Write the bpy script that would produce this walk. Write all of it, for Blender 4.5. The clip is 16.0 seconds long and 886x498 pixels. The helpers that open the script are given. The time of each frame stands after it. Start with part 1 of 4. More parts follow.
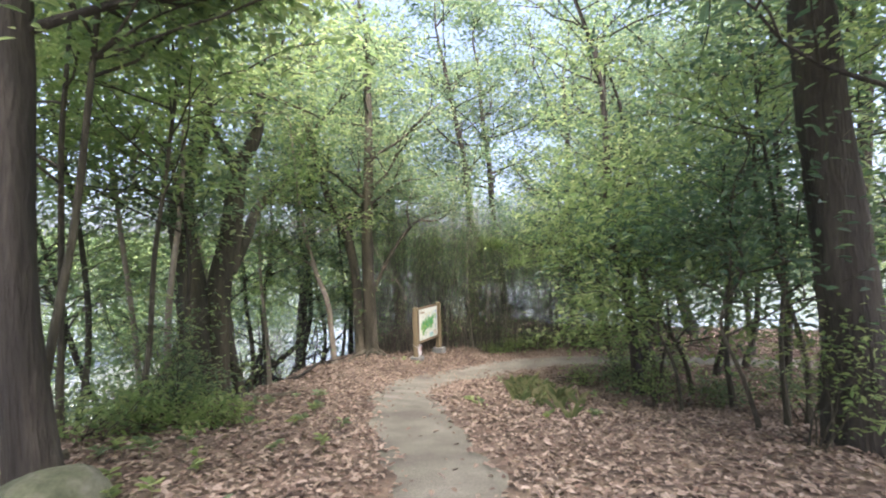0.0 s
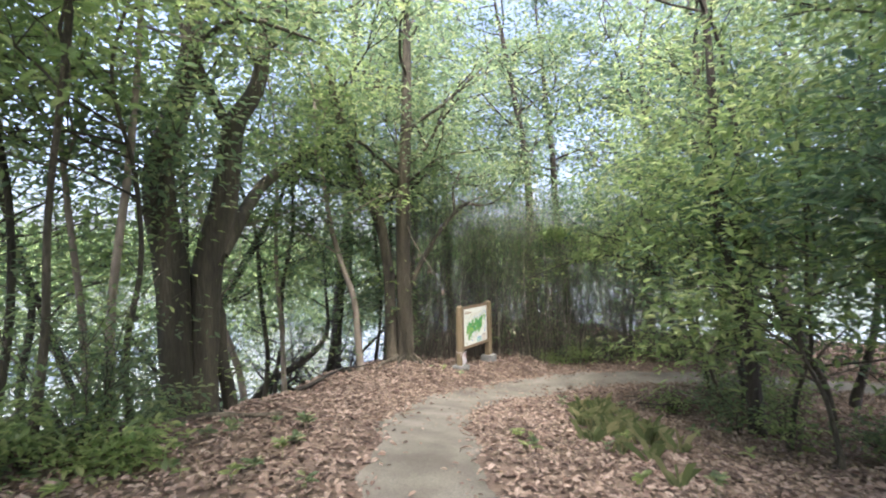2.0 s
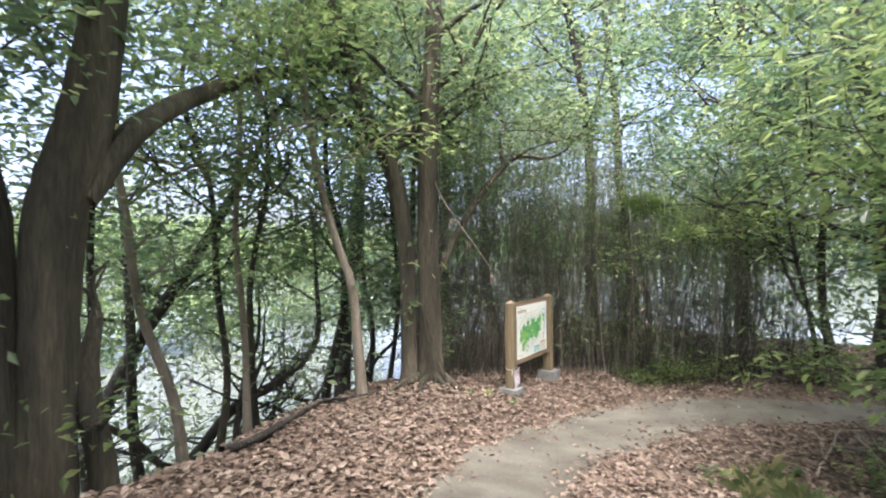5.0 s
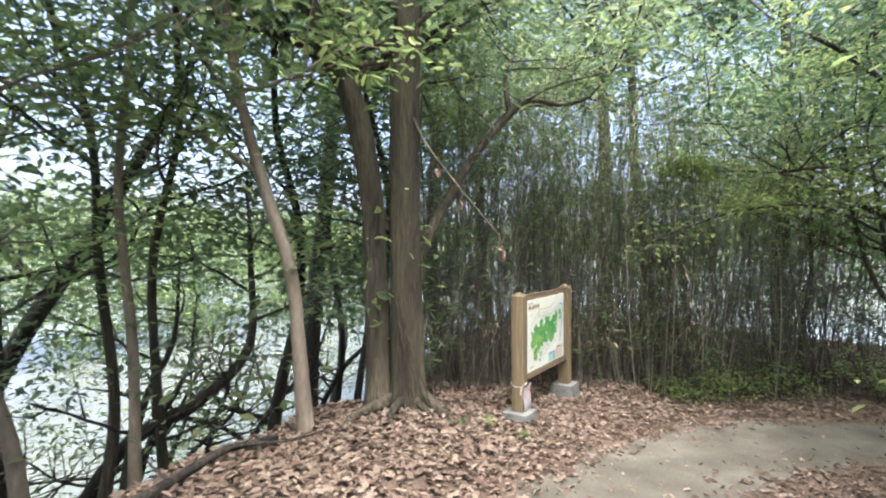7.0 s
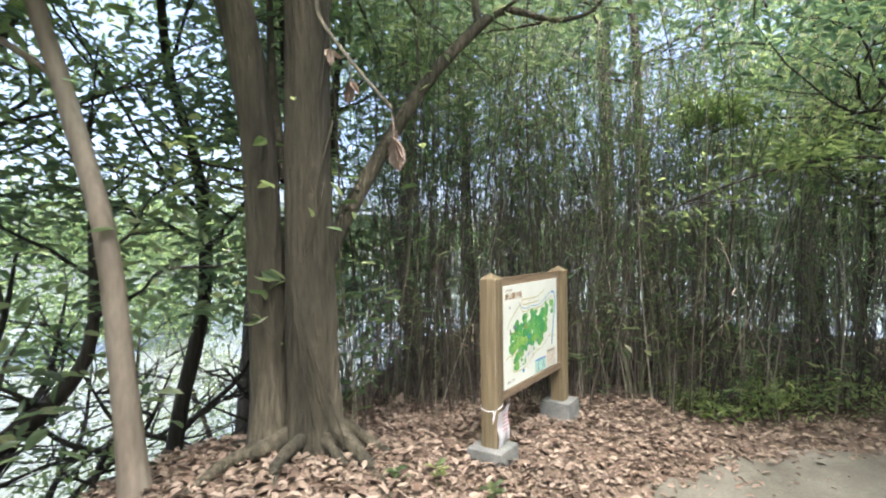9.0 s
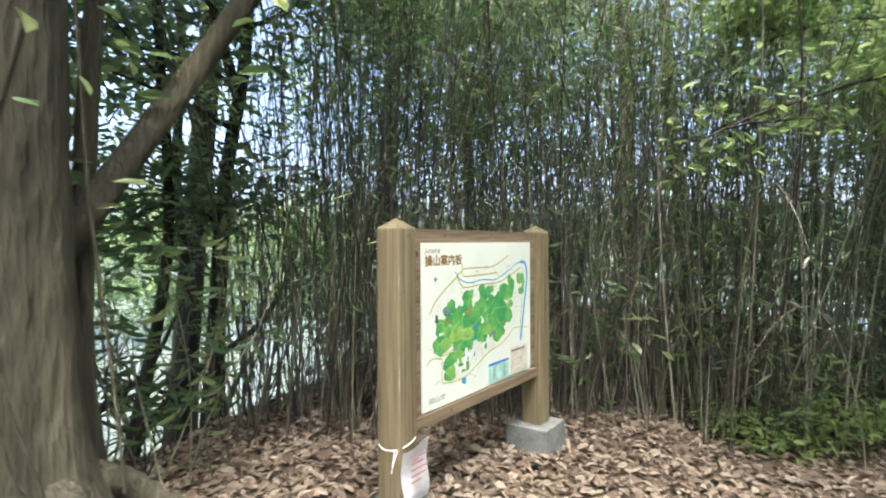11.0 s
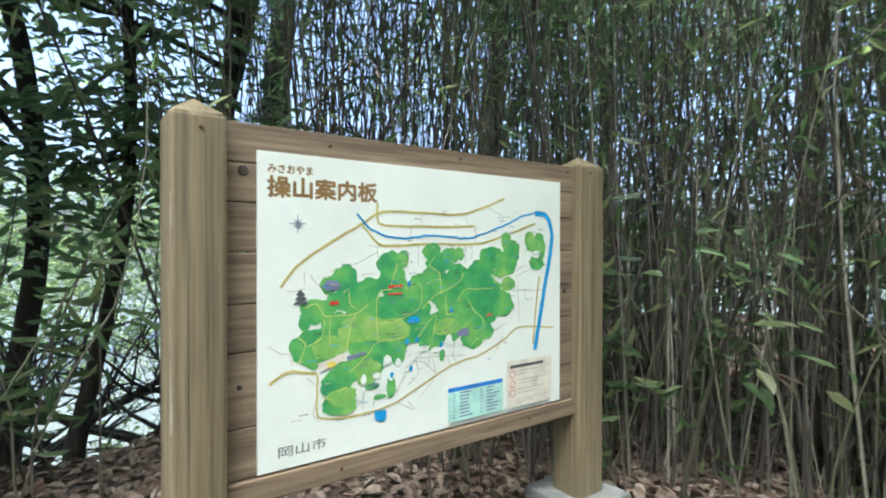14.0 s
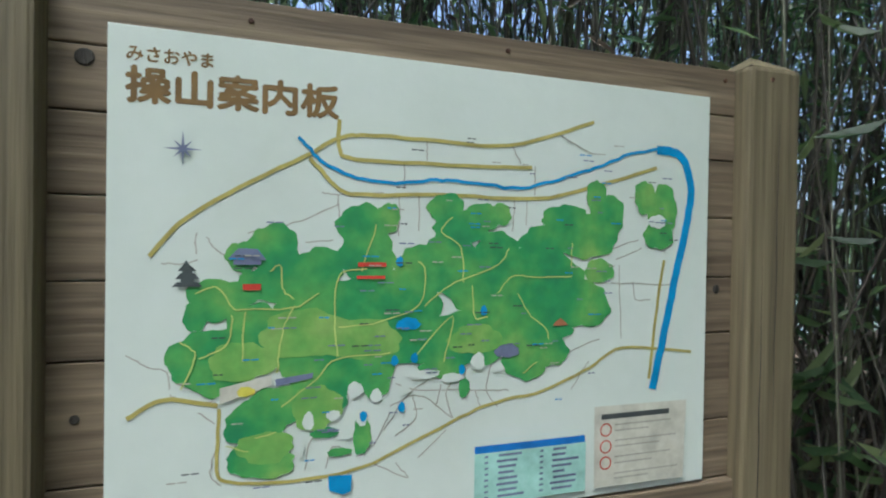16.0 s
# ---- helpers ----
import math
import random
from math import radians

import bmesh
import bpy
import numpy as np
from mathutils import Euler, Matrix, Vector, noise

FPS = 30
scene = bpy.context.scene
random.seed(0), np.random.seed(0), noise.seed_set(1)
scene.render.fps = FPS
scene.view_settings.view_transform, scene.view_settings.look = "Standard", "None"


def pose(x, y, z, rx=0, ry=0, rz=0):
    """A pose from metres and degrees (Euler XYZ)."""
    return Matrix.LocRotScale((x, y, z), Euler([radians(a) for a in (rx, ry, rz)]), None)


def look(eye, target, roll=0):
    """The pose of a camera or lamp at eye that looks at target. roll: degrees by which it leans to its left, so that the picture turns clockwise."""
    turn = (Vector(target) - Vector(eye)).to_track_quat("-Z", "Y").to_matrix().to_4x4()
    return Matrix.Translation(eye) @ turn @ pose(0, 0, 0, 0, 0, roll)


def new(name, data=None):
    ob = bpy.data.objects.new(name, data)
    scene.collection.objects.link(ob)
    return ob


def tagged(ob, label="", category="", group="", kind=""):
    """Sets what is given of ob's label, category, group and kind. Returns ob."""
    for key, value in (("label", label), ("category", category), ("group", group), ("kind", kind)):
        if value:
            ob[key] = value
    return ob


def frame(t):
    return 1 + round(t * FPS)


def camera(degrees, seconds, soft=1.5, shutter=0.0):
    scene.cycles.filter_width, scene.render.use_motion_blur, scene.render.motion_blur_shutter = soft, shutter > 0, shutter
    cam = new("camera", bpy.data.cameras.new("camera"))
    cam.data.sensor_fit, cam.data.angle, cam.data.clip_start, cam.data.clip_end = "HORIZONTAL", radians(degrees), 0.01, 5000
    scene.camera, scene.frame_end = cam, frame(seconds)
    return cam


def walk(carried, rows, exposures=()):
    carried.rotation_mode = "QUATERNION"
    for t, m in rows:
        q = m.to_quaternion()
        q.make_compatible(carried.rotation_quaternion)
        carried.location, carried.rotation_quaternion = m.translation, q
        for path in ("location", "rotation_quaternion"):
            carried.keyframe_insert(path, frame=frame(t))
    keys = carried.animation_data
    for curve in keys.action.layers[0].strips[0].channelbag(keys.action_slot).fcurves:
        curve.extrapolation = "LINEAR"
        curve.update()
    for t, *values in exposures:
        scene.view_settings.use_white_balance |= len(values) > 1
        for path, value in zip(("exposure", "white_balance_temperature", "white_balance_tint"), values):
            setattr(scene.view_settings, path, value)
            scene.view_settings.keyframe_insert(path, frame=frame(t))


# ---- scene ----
cam = camera(80.4, 16.0, soft=2.0, shutter=0.4)
PATH = [
    (0, (-13.768, -7.003, 3.437), (-11.942, -6.186, 3.449), -1.9),
    (0.5, (-13.19, -6.898, 3.385), (-11.386, -6.035, 3.403), -1.7),
    (1, (-12.604, -6.767, 3.31), (-10.824, -5.855, 3.327), -1.5),
    (1.5, (-11.975, -6.473, 3.179), (-10.224, -5.506, 3.198), -1.3),
    (2, (-11.397, -6.208, 3.104), (-9.678, -5.185, 3.129), -1.0),
    (2.5, (-10.8, -5.909, 3.073), (-9.102, -4.851, 3.101), -1.2),
    (3, (-10.229, -5.588, 3.01), (-8.541, -4.517, 3.033), -1.1),
    (3.5, (-9.667, -5.207, 2.909), (-7.994, -4.111, 2.939), -1.1),
    (4, (-9.104, -4.828, 2.832), (-7.441, -3.717, 2.857), -1.0),
    (6.5, (-6.525, -2.914, 2.558), (-4.873, -1.787, 2.534), -0.1),
    (7, (-6.008, -2.728, 2.471), (-4.341, -1.623, 2.45), -0.2),
    (7.5, (-5.486, -2.531, 2.35), (-3.815, -1.431, 2.329), -0.5),
    (8, (-4.993, -2.406, 2.253), (-3.321, -1.308, 2.239), -0.7),
    (8.5, (-4.53, -2.212, 2.202), (-2.858, -1.113, 2.179), -0.5),
    (9, (-4.065, -2.065, 2.124), (-2.396, -0.964, 2.106), -0.7),
    (9.5, (-3.536, -1.933, 1.997), (-1.875, -0.819, 1.975), -0.7),
    (10, (-3.061, -1.841, 1.901), (-1.404, -0.722, 1.883), -0.7),
    (12.5, (-1.054, -1.648, 1.578), (0.396, -0.27, 1.553), -0.1),
    (13, (-0.836, -1.626, 1.535), (0.545, -0.179, 1.523), -0.3),
    (13.5, (-0.654, -1.568, 1.506), (0.627, -0.033, 1.493), -0.0),
    (14, (-0.438, -1.478, 1.49), (0.739, 0.139, 1.477), 0.1),
    (14.5, (-0.215, -1.377, 1.457), (0.866, 0.305, 1.439), 0.2),
    (15, (-0.021, -1.22, 1.412), (0.924, 0.543, 1.395), 0.6),
    (15.5, (0.131, -1.07, 1.41), (0.905, 0.773, 1.374), 0.8),
    (16, (0.266, -0.993, 1.399), (0.875, 0.913, 1.378), 0.9),
]
walk(cam, [(t, look(eye, target, roll)) for t, eye, target, roll in PATH], [(0, 2.5, 6350, 19), (4, 2.5, 6200, 19), (10, 2.65, 6200, 11), (12.5, 2.65, 5950, 6), (14.5, 2.2, 5600, 6), (16, 1.65, 5450, 3)])

# ---- light ----
SUN_UP, SUN_ROUND = radians(66), radians(232)
world = bpy.data.worlds.new("sky")
scene.world = world
world.use_nodes = True
wn = world.node_tree
sky = wn.nodes.new("ShaderNodeTexSky")
sky.sky_type, sky.sun_disc, sky.sun_elevation, sky.sun_rotation = "NISHITA", False, SUN_UP, SUN_ROUND
sky.air_density, sky.dust_density, sky.ozone_density = 0.6, 6.0, 0.3
wn.links.new(sky.outputs[0], wn.nodes["Background"].inputs[0])
wn.nodes["Background"].inputs[1].default_value = 0.15
sun = new("sun", bpy.data.lights.new("sun", "SUN"))
sun.data.energy, sun.data.angle, sun.data.color = 1.4, radians(40), (1.0, 0.97, 0.92)
sun.matrix_world = look((0, 0, 30), (-30 * math.sin(SUN_ROUND) / math.tan(SUN_UP), -30 * math.cos(SUN_ROUND) / math.tan(SUN_UP), 0))


# ---- materials ----
def material(name, stops, scale=6.0, rough=0.85, bump=0.3, bump_scale=30.0, stretch=(1, 1, 1), by="noise", fine=0.35, sheer=0.0, metal=0.0, detail=6.0, dist=0.01, coat=0.0):
    """Stops: colours from dark to light, taken by noise, by each island or by each object, with a finer grain over it."""
    m = bpy.data.materials.new(name)
    m.use_nodes = True
    n, link = m.node_tree.nodes, m.node_tree.links.new
    b = n["Principled BSDF"]
    b.inputs["Roughness"].default_value, b.inputs["Metallic"].default_value = rough, metal
    co, mp = n.new("ShaderNodeTexCoord"), n.new("ShaderNodeMapping")
    mp.inputs["Scale"].default_value = stretch
    link(co.outputs["Object"], mp.inputs[0])
    coarse, grain = n.new("ShaderNodeTexNoise"), n.new("ShaderNodeTexNoise")
    for tex, sc in ((coarse, scale), (grain, bump_scale)):
        tex.inputs["Scale"].default_value, tex.inputs["Detail"].default_value = sc, detail
        link(mp.outputs[0], tex.inputs["Vector"])
    ramp = n.new("ShaderNodeValToRGB")
    while len(ramp.color_ramp.elements) < len(stops):
        ramp.color_ramp.elements.new(0.5)
    lo, hi = (0.3, 0.7) if by == "noise" else (0.0, 1.0)
    for i, (e, c) in enumerate(zip(ramp.color_ramp.elements, stops)):
        e.position, e.color = lo + (hi - lo) * i / (len(stops) - 1), (*c, 1)
    if by == "island":
        link(n.new("ShaderNodeNewGeometry").outputs["Random Per Island"], ramp.inputs[0])
    elif by == "object":
        link(n.new("ShaderNodeObjectInfo").outputs["Random"], ramp.inputs[0])
    else:
        link(coarse.outputs[0], ramp.inputs[0])
    mix = n.new("ShaderNodeMix")
    mix.data_type, mix.blend_type = "RGBA", "OVERLAY"
    mix.inputs[0].default_value = fine
    link(ramp.outputs[0], mix.inputs[6])
    link(grain.outputs[0], mix.inputs[7])
    link(mix.outputs[2], b.inputs["Base Color"])
    if bump:
        bp = n.new("ShaderNodeBump")
        bp.inputs["Strength"].default_value, bp.inputs["Distance"].default_value = bump, dist
        link(grain.outputs[0], bp.inputs["Height"])
        link(bp.outputs[0], b.inputs["Normal"])
    if sheer:
        tr, add = n.new("ShaderNodeBsdfTranslucent"), n.new("ShaderNodeMixShader")
        add.inputs[0].default_value = sheer
        lit = n.new("ShaderNodeHueSaturation")
        lit.inputs["Value"].default_value, lit.inputs["Saturation"].default_value = 2.7, 0.95
        link(mix.outputs[2], lit.inputs["Color"])
        link(lit.outputs[0], tr.inputs[0])
        link(b.outputs[0], add.inputs[1])
        link(tr.outputs[0], add.inputs[2])
        link(add.outputs[0], n["Material Output"].inputs[0])
    return m


M_SOIL = material("soil", [(0.055, 0.04, 0.029), (0.105, 0.077, 0.055), (0.16, 0.12, 0.086)], 2.5, 0.95, 0.8, 22, fine=0.6, dist=0.03)
M_PATH = material("trodden earth", [(0.075, 0.073, 0.056), (0.115, 0.112, 0.088), (0.165, 0.16, 0.132)], 1.6, 0.93, 0.5, 45, fine=0.55, dist=0.012)
M_BARK = material("bark", [(0.026, 0.025, 0.016), (0.056, 0.051, 0.033), (0.115, 0.102, 0.07)], 3.0, 0.9, 1.0, 34, (1, 1, 0.16), fine=0.85, dist=0.05)
M_BARK_DARK = material("dark bark", [(0.019, 0.017, 0.013), (0.038, 0.033, 0.025), (0.072, 0.063, 0.049)], 3.5, 0.9, 1.0, 30, (1, 1, 0.16), fine=0.8, dist=0.05)
M_BARK_PALE = material("pale bark", [(0.13, 0.112, 0.084), (0.22, 0.19, 0.145), (0.30, 0.27, 0.215)], 3.0, 0.85, 0.5, 30, (1, 1, 0.3), fine=0.45)
M_LEAF = material("broad leaves", [(0.046, 0.070, 0.037), (0.068, 0.106, 0.050), (0.078, 0.122, 0.064), (0.105, 0.145, 0.062), (0.16, 0.19, 0.09)], 1.0, 0.42, 0.0, 40, by="island", fine=0.2, sheer=0.62)
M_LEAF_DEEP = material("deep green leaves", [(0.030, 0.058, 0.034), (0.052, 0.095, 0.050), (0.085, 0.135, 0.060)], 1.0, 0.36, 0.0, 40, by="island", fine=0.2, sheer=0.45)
M_LEAF_BRIGHT = material("bright leaves", [(0.075, 0.115, 0.045), (0.11, 0.165, 0.058), (0.145, 0.195, 0.07), (0.21, 0.25, 0.10)], 1.0, 0.45, 0.0, 40, by="island", fine=0.2, sheer=0.6)
M_LEAF_BAMBOO = material("bamboo leaves", [(0.04, 0.075, 0.034), (0.065, 0.115, 0.046), (0.10, 0.15, 0.06), (0.17, 0.20, 0.09)], 1.0, 0.34, 0.0, 40, by="island", fine=0.2, sheer=0.6)
M_CANE = material("bamboo canes", [(0.025, 0.021, 0.016), (0.048, 0.04, 0.031), (0.08, 0.069, 0.055), (0.125, 0.112, 0.09), (0.08, 0.09, 0.046), (0.29, 0.27, 0.215)], 2.0, 0.6, 0.2, 18, by="island", fine=0.55)
M_CANE_ONE = material("single bamboo canes", [(0.035, 0.03, 0.023), (0.062, 0.053, 0.042), (0.10, 0.088, 0.07), (0.09, 0.105, 0.052), (0.30, 0.28, 0.225)], 2.0, 0.6, 0.2, 18, by="object", fine=0.55)
M_LITTER = material("dry leaves", [(0.082, 0.056, 0.040), (0.145, 0.105, 0.077), (0.20, 0.155, 0.118), (0.29, 0.237, 0.187), (0.125, 0.080, 0.054)], 2.0, 0.8, 0.0, 40, by="island", fine=0.4)
M_GRASS = material("grass", [(0.07, 0.10, 0.035), (0.12, 0.155, 0.06), (0.24, 0.235, 0.12)], 1.0, 0.6, 0.0, 40, by="island", fine=0.2, sheer=0.3)
M_WOOD = material("weathered sign timber", [(0.11, 0.088, 0.047), (0.152, 0.122, 0.068), (0.21, 0.17, 0.10)], 5.0, 0.75, 0.6, 40, (2.2, 2.2, 0.06), fine=0.65, dist=0.006)
M_PLANK = material("weathered sign planks", [(0.095, 0.068, 0.042), (0.155, 0.115, 0.072), (0.23, 0.175, 0.112)], 5.0, 0.75, 0.4, 40, (0.10, 2.4, 2.4), fine=0.7, dist=0.004)
M_CONCRETE = material("concrete", [(0.10, 0.11, 0.10), (0.155, 0.165, 0.155), (0.21, 0.215, 0.20)], 7.0, 0.9, 0.4, 60, fine=0.5, dist=0.006)
M_FAR = material("far woods", [(0.05, 0.09, 0.03), (0.09, 0.15, 0.05), (0.17, 0.22, 0.08)], 1.0, 0.7, 0.0, 3, by="island", fine=0.2, sheer=0.3)
M_WATER = material("murky pond water", [(0.10, 0.12, 0.11), (0.15, 0.17, 0.15)], 0.1, 0.10, 0.25, 1.2, (1, 1, 1), fine=0.1, dist=0.05)


# ---- builders ----
def smooth(v):
    v = np.clip(v, 0.0, 1.0)
    return v * v * (3 - 2 * v)


class Build:
    """Gathers vertices and faces of one mesh."""

    def __init__(self):
        self.v, self.f, self.n = [], {3: [], 4: []}, 0

    def add(self, verts, faces):
        verts, faces = np.asarray(verts, float).reshape(-1, 3), np.asarray(faces, int)
        self.v.append(verts)
        self.f[faces.shape[1]].append(faces + self.n)
        self.n += len(verts)

    def tube(self, pts, radii, sides=7, rough=0.0, rng=None):
        pts, radii = np.asarray(pts, float), np.asarray(radii, float)
        way = np.gradient(pts, axis=0)
        way /= np.linalg.norm(way, axis=1)[:, None] + 1e-9
        ref = np.where(np.abs(way[:, 2:3]) > 0.9, [[1.0, 0, 0]], [[0, 0, 1.0]])
        if abs(way[0, 2]) > 0.6:
            ref = np.tile([[1.0, 0, 0]], (len(pts), 1))
        a = np.cross(way, ref)
        a /= np.linalg.norm(a, axis=1)[:, None] + 1e-9
        b = np.cross(way, a)
        ang = np.arange(sides) * 2 * math.pi / sides
        r = radii[:, None] * np.ones(sides)
        if rough and rng is not None:
            r = r * (1 + rough * np.sin(ang * 3 + rng.uniform(0, 6) + np.arange(len(pts))[:, None] * 0.25) + 0.6 * rough * np.sin(ang * 8 + rng.uniform(0, 6) + np.arange(len(pts))[:, None] * 0.1) + rough * rng.normal(0, 0.4, r.shape))
        ring = pts[:, None] + r[..., None] * (np.cos(ang)[None, :, None] * a[:, None] + np.sin(ang)[None, :, None] * b[:, None])
        k, i, j = len(pts), *np.meshgrid(np.arange(len(pts) - 1), np.arange(sides), indexing="ij")
        j2 = (j + 1) % sides
        self.add(ring, np.stack([i * sides + j, (i + 1) * sides + j, (i + 1) * sides + j2, i * sides + j2], -1).reshape(-1, 4))
        self.add([pts[-1]], np.zeros((0, 3), int))
        tip, last = self.n - 1, self.n - 1 - sides
        self.f[3].append(np.array([[last + q, tip, last + (q + 1) % sides] for q in range(sides)]))

    def leaves(self, at, out, up, length, width, curl=0.15, full=False):
        """One blade at each place: out is its length's direction, up its face."""
        out = out / (np.linalg.norm(out, axis=1)[:, None] + 1e-9)
        side = np.cross(out, up)
        side /= np.linalg.norm(side, axis=1)[:, None] + 1e-9
        nrm = np.cross(side, out)
        ln, wd = np.asarray(length)[:, None] * np.ones((len(at), 1)), np.asarray(width)[:, None] * np.ones((len(at), 1))
        c = curl * ln
        k = np.arange(len(at))[:, None]
        if full:
            q = [at, at + out * ln * 0.35 - side * wd * 0.5 + nrm * c * 0.6, at + out * ln * 0.75 - side * wd * 0.38 + nrm * c * 0.5, at + out * ln - nrm * c * 0.7,
                 at + out * ln * 0.75 + side * wd * 0.38 + nrm * c * 0.5, at + out * ln * 0.35 + side * wd * 0.5 + nrm * c * 0.6]
            self.add(np.stack(q, 1), np.concatenate([k * 6 + np.array([[0, 1, 2, 3]]), k * 6 + np.array([[0, 3, 4, 5]])]))
        else:
            q = [at, at + out * ln * 0.45 - side * wd * 0.5 + nrm * c, at + out * ln - nrm * c * 0.4, at + out * ln * 0.45 + side * wd * 0.5 + nrm * c]
            self.add(np.stack(q, 1), np.concatenate([k * 4 + np.array([[0, 1, 2]]), k * 4 + np.array([[0, 2, 3]])]))

    def done(self, name, mat, parent=None, label="", soft=False):
        v = np.concatenate(self.v)
        loops, starts, at = [], [], 0
        for k in (3, 4):
            if self.f[k]:
                f = np.concatenate(self.f[k])
                if len(f):
                    loops.append(f.ravel())
                    starts.append(at + np.arange(len(f)) * k)
                    at += f.size
        loops, starts = np.concatenate(loops), np.concatenate(starts)
        me = bpy.data.meshes.new(name)
        me.vertices.add(len(v))
        me.vertices.foreach_set("co", v.ravel())
        me.loops.add(len(loops))
        me.loops.foreach_set("vertex_index", loops)
        me.polygons.add(len(starts))
        me.polygons.foreach_set("loop_start", starts)
        me.update(calc_edges=True)
        me.validate()
        me.polygons.foreach_set("use_smooth", np.full(len(me.polygons), soft))
        me.materials.append(mat)
        ob = new(name, me)
        ob.parent = parent
        return tagged(ob, label)


def part(name, bm, mat, parent=None, label=""):
    me = bpy.data.meshes.new(name)
    bm.to_mesh(me)
    bm.free()
    me.materials.append(mat)
    ob = new(name, me)
    ob.parent = parent
    return tagged(ob, label)


def box(x0, x1, y0, y1, z0, z1, bevel=0.0, taper=0.0):
    bm = bmesh.new()
    bmesh.ops.create_cube(bm, size=1.0)
    for v in bm.verts:
        t = 1 - taper * (v.co.z + 0.5)
        v.co = ((x0 + x1) / 2 + v.co.x * (x1 - x0) * t, (y0 + y1) / 2 + v.co.y * (y1 - y0) * t, (z0 + z1) / 2 + v.co.z * (z1 - z0))
    if bevel:
        bmesh.ops.bevel(bm, geom=bm.edges[:], offset=bevel, segments=2, affect="EDGES", profile=0.6)
    return bm


# ---- the lie of the land ----
RISE_X = [-60, -30, -14, -9, -6.5, -5, -3, -1, 1.5, 6, 30, 60]
RISE_Z = [3.0, 3.5, 1.95, 1.33, 1.05, 0.76, 0.40, 0.08, -0.05, -0.10, -0.5, -3]
BANK_X, BANK_Y = [-60, -14, -10, -7, -5.4, -3.2, -1.6, -0.4, 1, 5, 30], [-6, -1.6, -0.5, -0.5, 0.25, 1.2, 1.75, 1.9, 2.4, 4.0, 9.0]
LINE = np.array([(-30, -14), (-18, -9.2), (-13.8, -7.1), (-9.6, -5.15), (-7.9, -3.95), (-5.3, -2.25), (-3.3, -1.5), (-1.5, -1.4), (0.2, -1.75), (1.3, -2.15), (2.2, -3.0), (3.0, -4.6), (3.6, -7), (4, -12)], float)
WIDE = np.array([0.6, 0.6, 0.6, 0.58, 0.62, 0.66, 0.68, 0.75, 0.9, 0.9, 0.85, 0.8, 0.8, 0.8])


def path_off(x, y):
    """How far from the middle of the trodden path, as a share of its half width."""
    best = np.full(np.shape(x), 1e9)
    for (a, b, wa, wb) in zip(LINE[:-1], LINE[1:], WIDE[:-1], WIDE[1:]):
        d = b - a
        s = np.clip(((x - a[0]) * d[0] + (y - a[1]) * d[1]) / (d @ d), 0, 1)
        best = np.minimum(best, np.hypot(x - a[0] - s * d[0], y - a[1] - s * d[1]) / (wa + s * (wb - wa)))
    return best


def ground_z(x, y):
    x, y = np.asarray(x, float), np.asarray(y, float)
    z = np.interp(x, RISE_X, RISE_Z)
    z = z + 0.22 * smooth((y + 1.3) / 1.3) * smooth((x + 6) / 3)
    z = z + 0.28 * np.exp(-((x + 1.55) ** 2 + (y - 0.75) ** 2) / 0.7)
    off = path_off(x, y)
    z = z + 0.05 * smooth((off - 0.8) / 0.8)
    drop = y - np.interp(x, BANK_X, BANK_Y)
    z = z - 0.75 * (np.sqrt(np.maximum(drop, 0) ** 2 + 0.09) - 0.3)
    far = np.maximum(-(y + 12 + 0.3 * x), 0)
    z = z - 0.5 * (np.sqrt(far ** 2 + 1) - 1)
    east = np.maximum(x - 11, 0)
    z = z - 0.45 * (np.sqrt(east ** 2 + 1) - 1)
    z = np.maximum(z, -7.0)
    bump = 0.030 * np.sin(2.3 * x + 1.1 * y) * np.sin(1.7 * y - 0.6 * x + 1) + 0.018 * np.sin(5.1 * x - 2) * np.sin(4.3 * y + 1)
    return z + bump * smooth((off - 0.7) / 0.7) + 0.2 * bump


def graded(lo, hi, step, far):
    core = list(np.arange(lo, hi, step))
    a, s = lo, step
    left, right = [], []
    while a > -far:
        s *= 1.35
        a -= s
        left.append(a)
    a, s = hi, step
    while a < far:
        s *= 1.35
        right.append(a)
        a += s
    return np.array(left[::-1] + core + right)


gx, gy = graded(-16, 8, 0.12, 1800), graded(-11, 6, 0.12, 1800)
GX, GY = np.meshgrid(gx, gy, indexing="ij")
GZ = ground_z(GX, GY)
gi, gj = np.meshgrid(np.arange(len(gx) - 1), np.arange(len(gy) - 1), indexing="ij")
quad = np.stack([gi * len(gy) + gj, (gi + 1) * len(gy) + gj, (gi + 1) * len(gy) + gj + 1, gi * len(gy) + gj + 1], -1).reshape(-1, 4)
b = Build()
b.add(np.stack([GX, GY, GZ], -1), quad)
ground = tagged(b.done("ground", M_SOIL, soft=True), "brown woodland soil on a wooded ridge", "ground", kind="structure")

